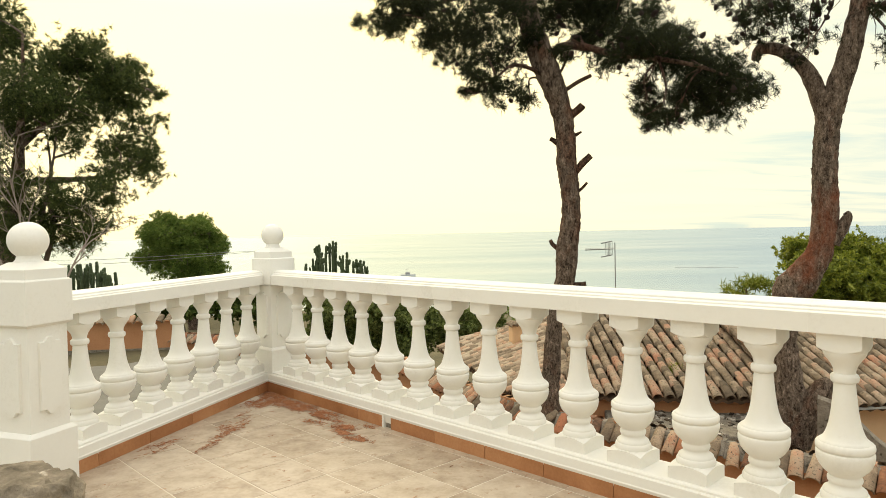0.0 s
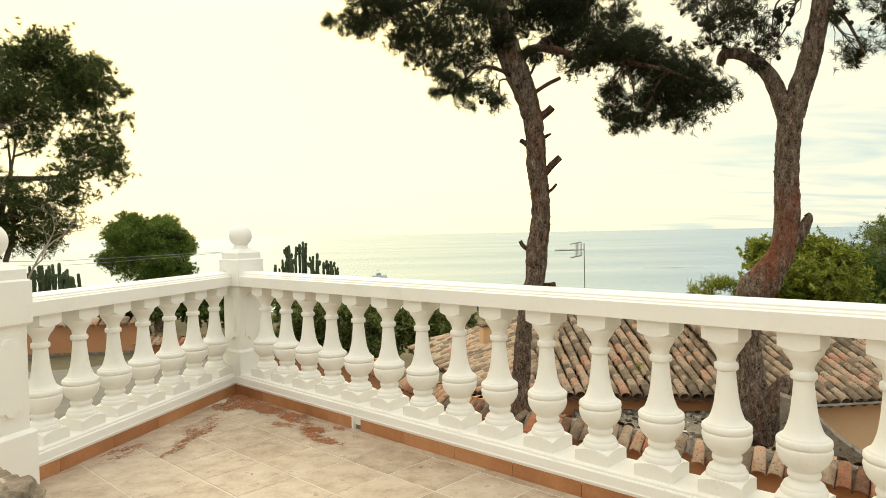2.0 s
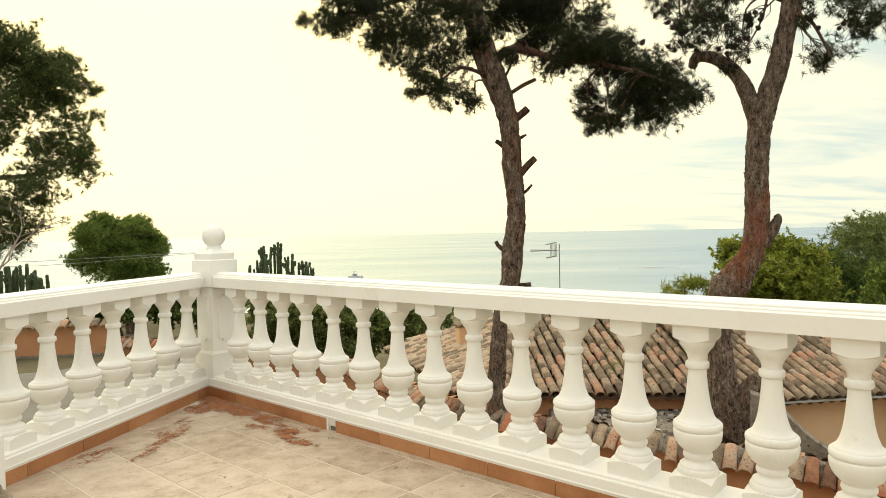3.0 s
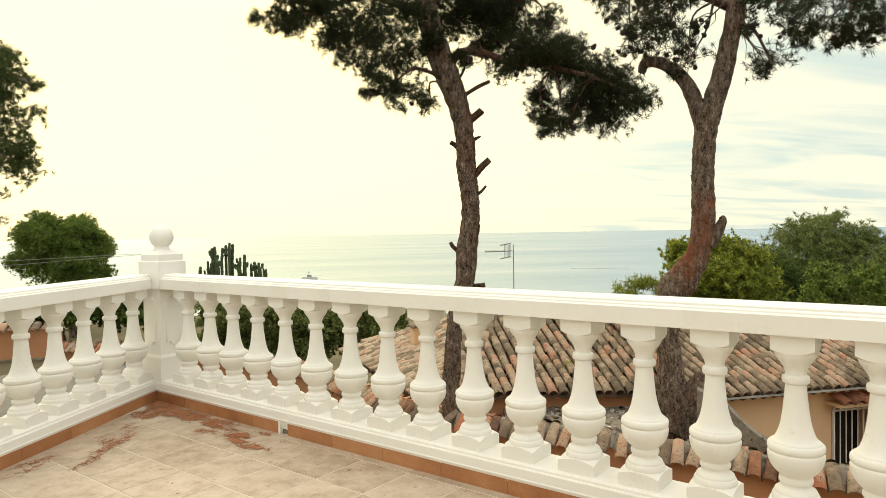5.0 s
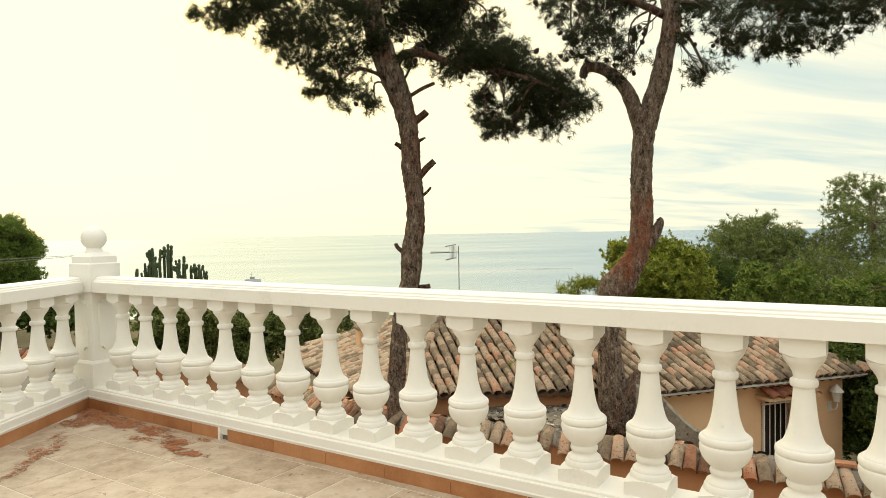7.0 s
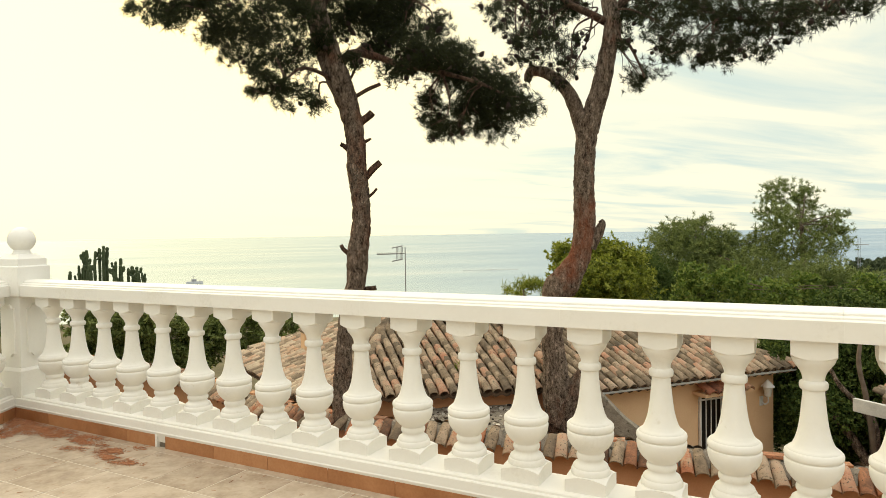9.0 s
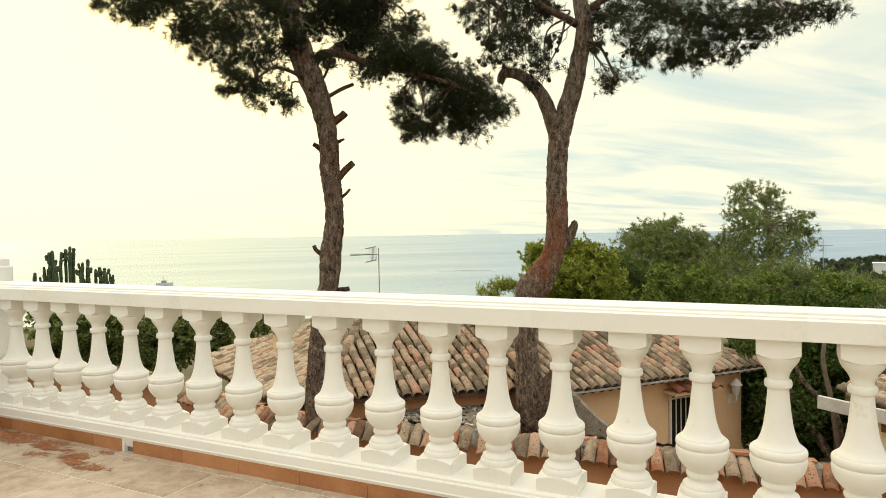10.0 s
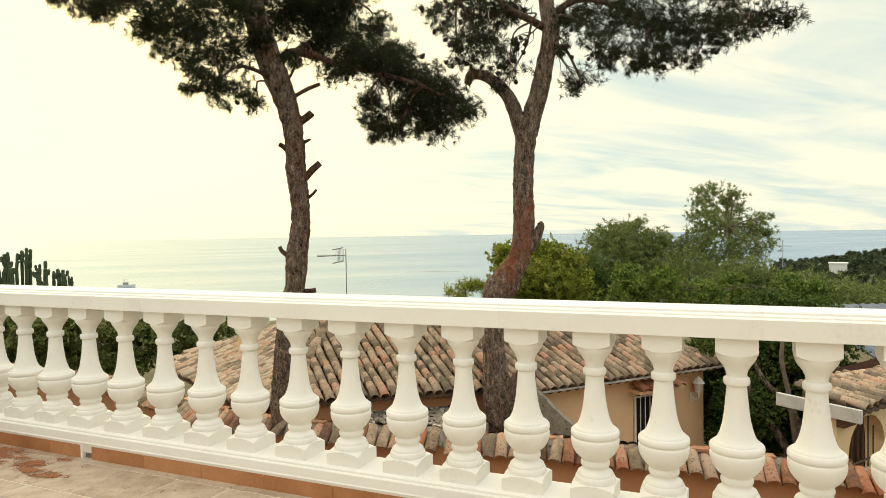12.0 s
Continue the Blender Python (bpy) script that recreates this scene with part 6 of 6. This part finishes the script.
def build_distance():
    # headland with scattered pines, far to the side
    rnd = random.Random(71)
    bm = bmesh.new()
    rows = []
    for j in range(25):
        d = 150 + j * 14
        row = []
        for i in range(41):
            a = radians(46 + i * 1.4)
            x, y = d * math.sin(a), d * math.cos(a)
            z = -21 + 11.4 * min(1, max(0, (i - 2) / 9)) * min(1, j / 8) * (1 - 0.35 * max(0, j - 14) / 10) + 2.0 * noise.noise((x * 0.015, y * 0.015, 1))
            row.append(bm.verts.new((x, y, z)))
        rows.append(row)
    for p, q in zip(rows, rows[1:]):
        for i in range(40):
            bm.faces.new((p[i], p[i + 1], q[i + 1], q[i]))
    spots = [tuple(r[i].co) for r in rows[2:22] for i in range(3, 39)]
    tagged(part("backdrop", bm, HILL, smooth=True), "far wooded headland by the sea", "headland", kind="structure")
    pads = []
    for x, y, z in spots:
        for _ in range(2 if rnd.random() < 0.6 else 1):
            s = rnd.uniform(1.6, 3.4)
            pads.append((x + rnd.uniform(-6, 6), y + rnd.uniform(-6, 6), z + s * 0.5, s, s * 0.7))
    me = crown_mesh("far_woods", pads, HILL, 72, per_m2=5, blades=12, length=1.3, width=0.45)
    tagged(part("far_woods", me, HILL), "distant pine woods on the headland", "woods", kind="stuff")
    b = thing("villa", "small white flat-roofed villa among far trees", "house", (240.5, 179.4, -14.3), radians(35))
    part("wall", boxed((-3.6, -3, -3), (3.6, 3, 1.4)), HULL, b)
    part("roof", boxed((-3.9, -3.3, 1.4), (3.9, 3.3, 1.65)), HULL, b)
    for x in (-2.4, 0.2, 2.4):
        part("window", boxed((x - 0.4, -3.05, 0.0), (x + 0.4, -2.98, 0.9)), DARK, b)
    c = thing("tower_crane", "thin distant tower crane above the trees", "crane", (251.3, 214.0, -20))
    bm = bmesh.new()
    for k in range(4):
        x, y = (-0.4, 0.4)[k % 2], (-0.4, 0.4)[k // 2]
        tube(bm, [(x, y, 0, 0.06), (x, y, 15.8, 0.06)], 4)
    for z in range(15):
        tube(bm, [(-0.4, -0.4, z, 0.035), (0.4, 0.4, z + 1, 0.035)], 4)
    part("mast", bm, METAL, c)
    bm = bmesh.new()
    d = Vector((0.64, -0.77, 0))
    tube(bm, [tuple(d * -5.0 + Vector((0, 0, 13.4))) + (0.14,), tuple(d * 3.6 + Vector((0, 0, 13.0))) + (0.14,)], 5)
    part("jib", bm, METAL, c)
    s = thing("boat", "small white boat with a mast on the sea", "boat", (-16.8, 310.0, -20), radians(8))
    bm = bmesh.new()
    prev = None
    for x, w in ((-3.4, 0.75), (-2.0, 1.05), (0.5, 1.1), (2.2, 0.8), (3.6, 0.1)):
        ring = [bm.verts.new((x, y, z)) for y, z in ((-w, 1.1), (-w * 0.7, -0.1), (w * 0.7, -0.1), (w, 1.1))]
        if prev:
            for k in range(3):
                bm.faces.new((prev[k], prev[k + 1], ring[k + 1], ring[k]))
            bm.faces.new((prev[3], prev[0], ring[0], ring[3]))
        else:
            bm.faces.new(ring)
        prev = ring
    bm.faces.new(prev[::-1])
    part("hull", bm, BOARD, s)
    part("cabin", boxed((-1.2, -0.7, 1.1), (0.9, 0.7, 2.1), 0.1), METAL, s)
    bm = bmesh.new()
    tube(bm, [(-0.4, 0, 2.0, 0.09), (-0.4, 0, 4.0, 0.06)], 6)
    tube(bm, [(-1.3, 0, 3.2, 0.06), (0.4, 0, 3.2, 0.06)], 6)
    part("mast", bm, METAL, s)
    fl = thing("buoy_line", "faint row of floats on the sea", "floats", (133, 335, -20), radians(-18))
    rnd = random.Random(81)
    bm = bmesh.new()
    for i in range(40):
        x = -15 + i * 0.75 + rnd.uniform(-0.2, 0.2)
        box(bm, (x - 0.3, -0.2, -0.1), (x + 0.3, 0.2, 0.15 + 0.25 * math.exp(-((i - 20) / 6.0) ** 2)))
    tagged(part("float_row", bm, BOARD, fl), kind="stuff")
    # aerial on the roof behind
    a = thing("tv_antenna", "grey television aerial on a thin mast", "antenna", (3.25, 12.57, -0.78))
    bm = bmesh.new()
    tube(bm, [(0, 0, 0, 0.011), (0, 0, 1.74, 0.009)], 6)
    part("mast", bm, METAL, a)
    bm = bmesh.new()
    f = Vector((-0.93, 0.36, 0))
    o = Vector((0.36, 0.93, 0))
    z = 1.62

    def rod(p, q, r=0.006):
        tube(bm, [(*p, r), (*q, r)], 5)

    rod(Vector((0, 0, z)), f * 0.56 + Vector((0, 0, z - 0.02)), 0.009)
    for i in range(9):
        c = f * (0.2 + i * 0.043) + Vector((0, 0, z))
        rod(c - o * 0.07, c + o * 0.07)
        rod(c - Vector((0, 0, 0.02)), c + Vector((0, 0, 0.02)))
    part("boom", bm, METAL, a)
    bm = bmesh.new()
    for k in range(6):
        c = o * ((k / 5 - 0.5) * 0.16) + f * (0.16 - 0.02 * k)
        rod(c + Vector((0, 0, z - 0.12)), c + Vector((0, 0, z + 0.12)), 0.005)
    for sgn in (1, -1):
        c = Vector((0, 0, z + sgn * 0.13))
        rod(c - o * 0.12 + f * 0.24 - Vector((0, 0, 0.02)), c + o * 0.06 + f * 0.06 + Vector((0, 0, 0.015)), 0.011)
    part("reflector", bm, METAL, a)
    # overhead wires, slung between poles out to the side
    w = thing("overhead_wire", "thin grey overhead wires between poles", "wire", (0, 0, 0))
    for k, dz in enumerate((0.0, -0.09)):
        bm = bmesh.new()
        tube(bm, [tuple(q) for q in spline([(-13.0, 11.2, 0.98 + dz, 0.0045), (-8.0, 13.84, 0.79 + dz, 0.0045), (-6.8, 14.46, 0.79 + dz, 0.0045), (-5.2, 15.1, 0.84 + dz * 0.5, 0.0045), (-4.06, 15.7, 0.86, 0.0045)], 5)], 5)
        part("wire", bm, METAL, w)
    for x, y in ((-13.0, 11.2), (-4.05, 15.7)):
        bm = bmesh.new()
        tube(bm, [(x, y, -3.2, 0.04), (x, y, 0.9, 0.03)], 7)
        box(bm, (x - 0.06, y - 0.03, 0.84), (x + 0.06, y + 0.03, 0.90))
        part("pole", bm, METAL, w)


build_pines()
build_greenery()
build_bare_shrub()
build_cactus((-3.0, 18.7, -1.9), 91, 2.90, 1.62, 1.0, "dark green columnar cactus with upright arms")
build_cactus((-8.9, 16.75, -1.7), 92, 2.3, 1.3, 0.45, "dark green low columnar cactus cluster")
build_distance()


# ---------------------------------------------------------------- on the terrace
def build_stone():
    bm = bmesh.new()
    bmesh.ops.create_icosphere(bm, subdivisions=5, radius=1.0)
    for v in bm.verts:
        p = v.co.copy()
        k = 1 + 0.16 * noise.noise(p * 1.7 + Vector((3, 1, 2))) + 0.08 * noise.noise(p * 4.5) + 0.035 * noise.noise(p * 11) + 0.015 * noise.noise(p * 26)
        q = Vector((math.copysign(abs(p.x) ** 0.7, p.x), math.copysign(abs(p.y) ** 0.7, p.y), math.copysign(abs(p.z) ** 0.55, p.z))) * k
        v.co = Vector((q.x * 0.25, q.y * 0.20, max(q.z * 0.27, -0.24)))
    ob = part("stone", bm, STONE, smooth=True)
    ob.matrix_world = pose(-1.46, 2.10, 0.238, 0, 0, 25)
    tagged(ob, "rough weathered limestone block standing on the terrace tiles", "stone")


def build_litter():
    """Rust-brown pine needles swept into drifts along the skirting."""
    rng = np.random.default_rng(101)
    spots = []
    for s, o, ls, lo, n in ((-4.55, 0.10, 0.16, 0.05, 700), (-4.2, 0.11, 0.16, 0.045, 700), (-3.85, 0.13, 0.14, 0.045, 500), (-3.5, 0.20, 0.12, 0.045, 420), (-3.3, 0.25, 0.08, 0.03, 260)):
        c = main_at(s, -o)
        spots.append((c.x, c.y, math.atan2(U.y, U.x), ls, lo, n))
    for s, o, ls, lo, n in ((4.45, 0.12, 0.14, 0.05, 520), (4.3, 0.13, 0.12, 0.04, 240), (3.75, 0.28, 0.14, 0.035, 120), (3.55, 0.38, 0.18, 0.022, 170), (3.3, 0.12, 0.14, 0.03, 90)):
        c = left_at(s, -o)
        spots.append((c.x, c.y, math.atan2(UL.y, UL.x) + rng.uniform(-0.4, 0.4), ls, lo, n))
    vs = []
    for x, y, a, ls, lo, n in spots:
        n = int(n * 1.5)
        ls, lo = ls * 1.2, lo * 1.25
        # patches of their own within each drift
        k = 12
        mid = np.stack([rng.normal(size=k) * ls * 0.7, rng.normal(size=k) * lo * 0.75], 1)[rng.integers(0, k, n)]
        p = mid + np.stack([rng.normal(size=n) * ls * 0.24, rng.normal(size=n) * lo * 0.34], 1)
        px = x + p[:, 0] * math.cos(a) - p[:, 1] * math.sin(a)
        py = y + p[:, 0] * math.sin(a) + p[:, 1] * math.cos(a)
        r = np.hypot(p[:, 0] / ls, p[:, 1] / lo)
        z = 0.003 + 0.003 * np.maximum(0, 1 - r) * rng.uniform(0, 1, n)
        vs.append(np.stack([px, py, z], 1))
    # a loose scatter over the whole floor
    m = 260
    q = [U * rng.uniform(-4.4, 1.5) + N * rng.uniform(0.6, 2.6) for _ in range(m)]
    vs.append(np.array([[k.x, k.y, 0.003] for k in q if NL.dot(k) < DL - 0.05]))
    c = np.vstack(vs)
    n = len(c)
    a = rng.uniform(0, 2 * math.pi, n)
    tilt = rng.normal(size=n) * 0.12
    d = np.stack([np.cos(a), np.sin(a), tilt * 0.5], 1)
    side = np.stack([-np.sin(a), np.cos(a), np.zeros(n)], 1)
    L = rng.uniform(0.004, 0.017, (n, 1))
    w = rng.uniform(0.0008, 0.0030, (n, 1))
    lift = np.array([0, 0, 0.0012])
    v = np.stack([c - d * L - side * w, c - d * L + side * w, c + d * L + side * w * 0.6, c + d * L - side * w * 0.6, c - d * L + lift, c + d * L + lift], 1)
    v[:, :, 2] = np.maximum(v[:, :, 2], 0.0022)
    v = v.reshape(-1, 3)
    i = np.arange(n)[:, None] * 6
    f = np.concatenate([i + np.array([[0, 3, 5, 4]]), i + np.array([[1, 4, 5, 2]]), i + np.array([[0, 1, 2, 3]])], 0)
    ob = part("pine_litter", array_mesh("pine_litter", v, f, RUST), RUST)
    tagged(ob, "rust-brown fallen pine needles drifted on the tiles", "leaf litter", kind="stuff")


build_stone()
build_litter()
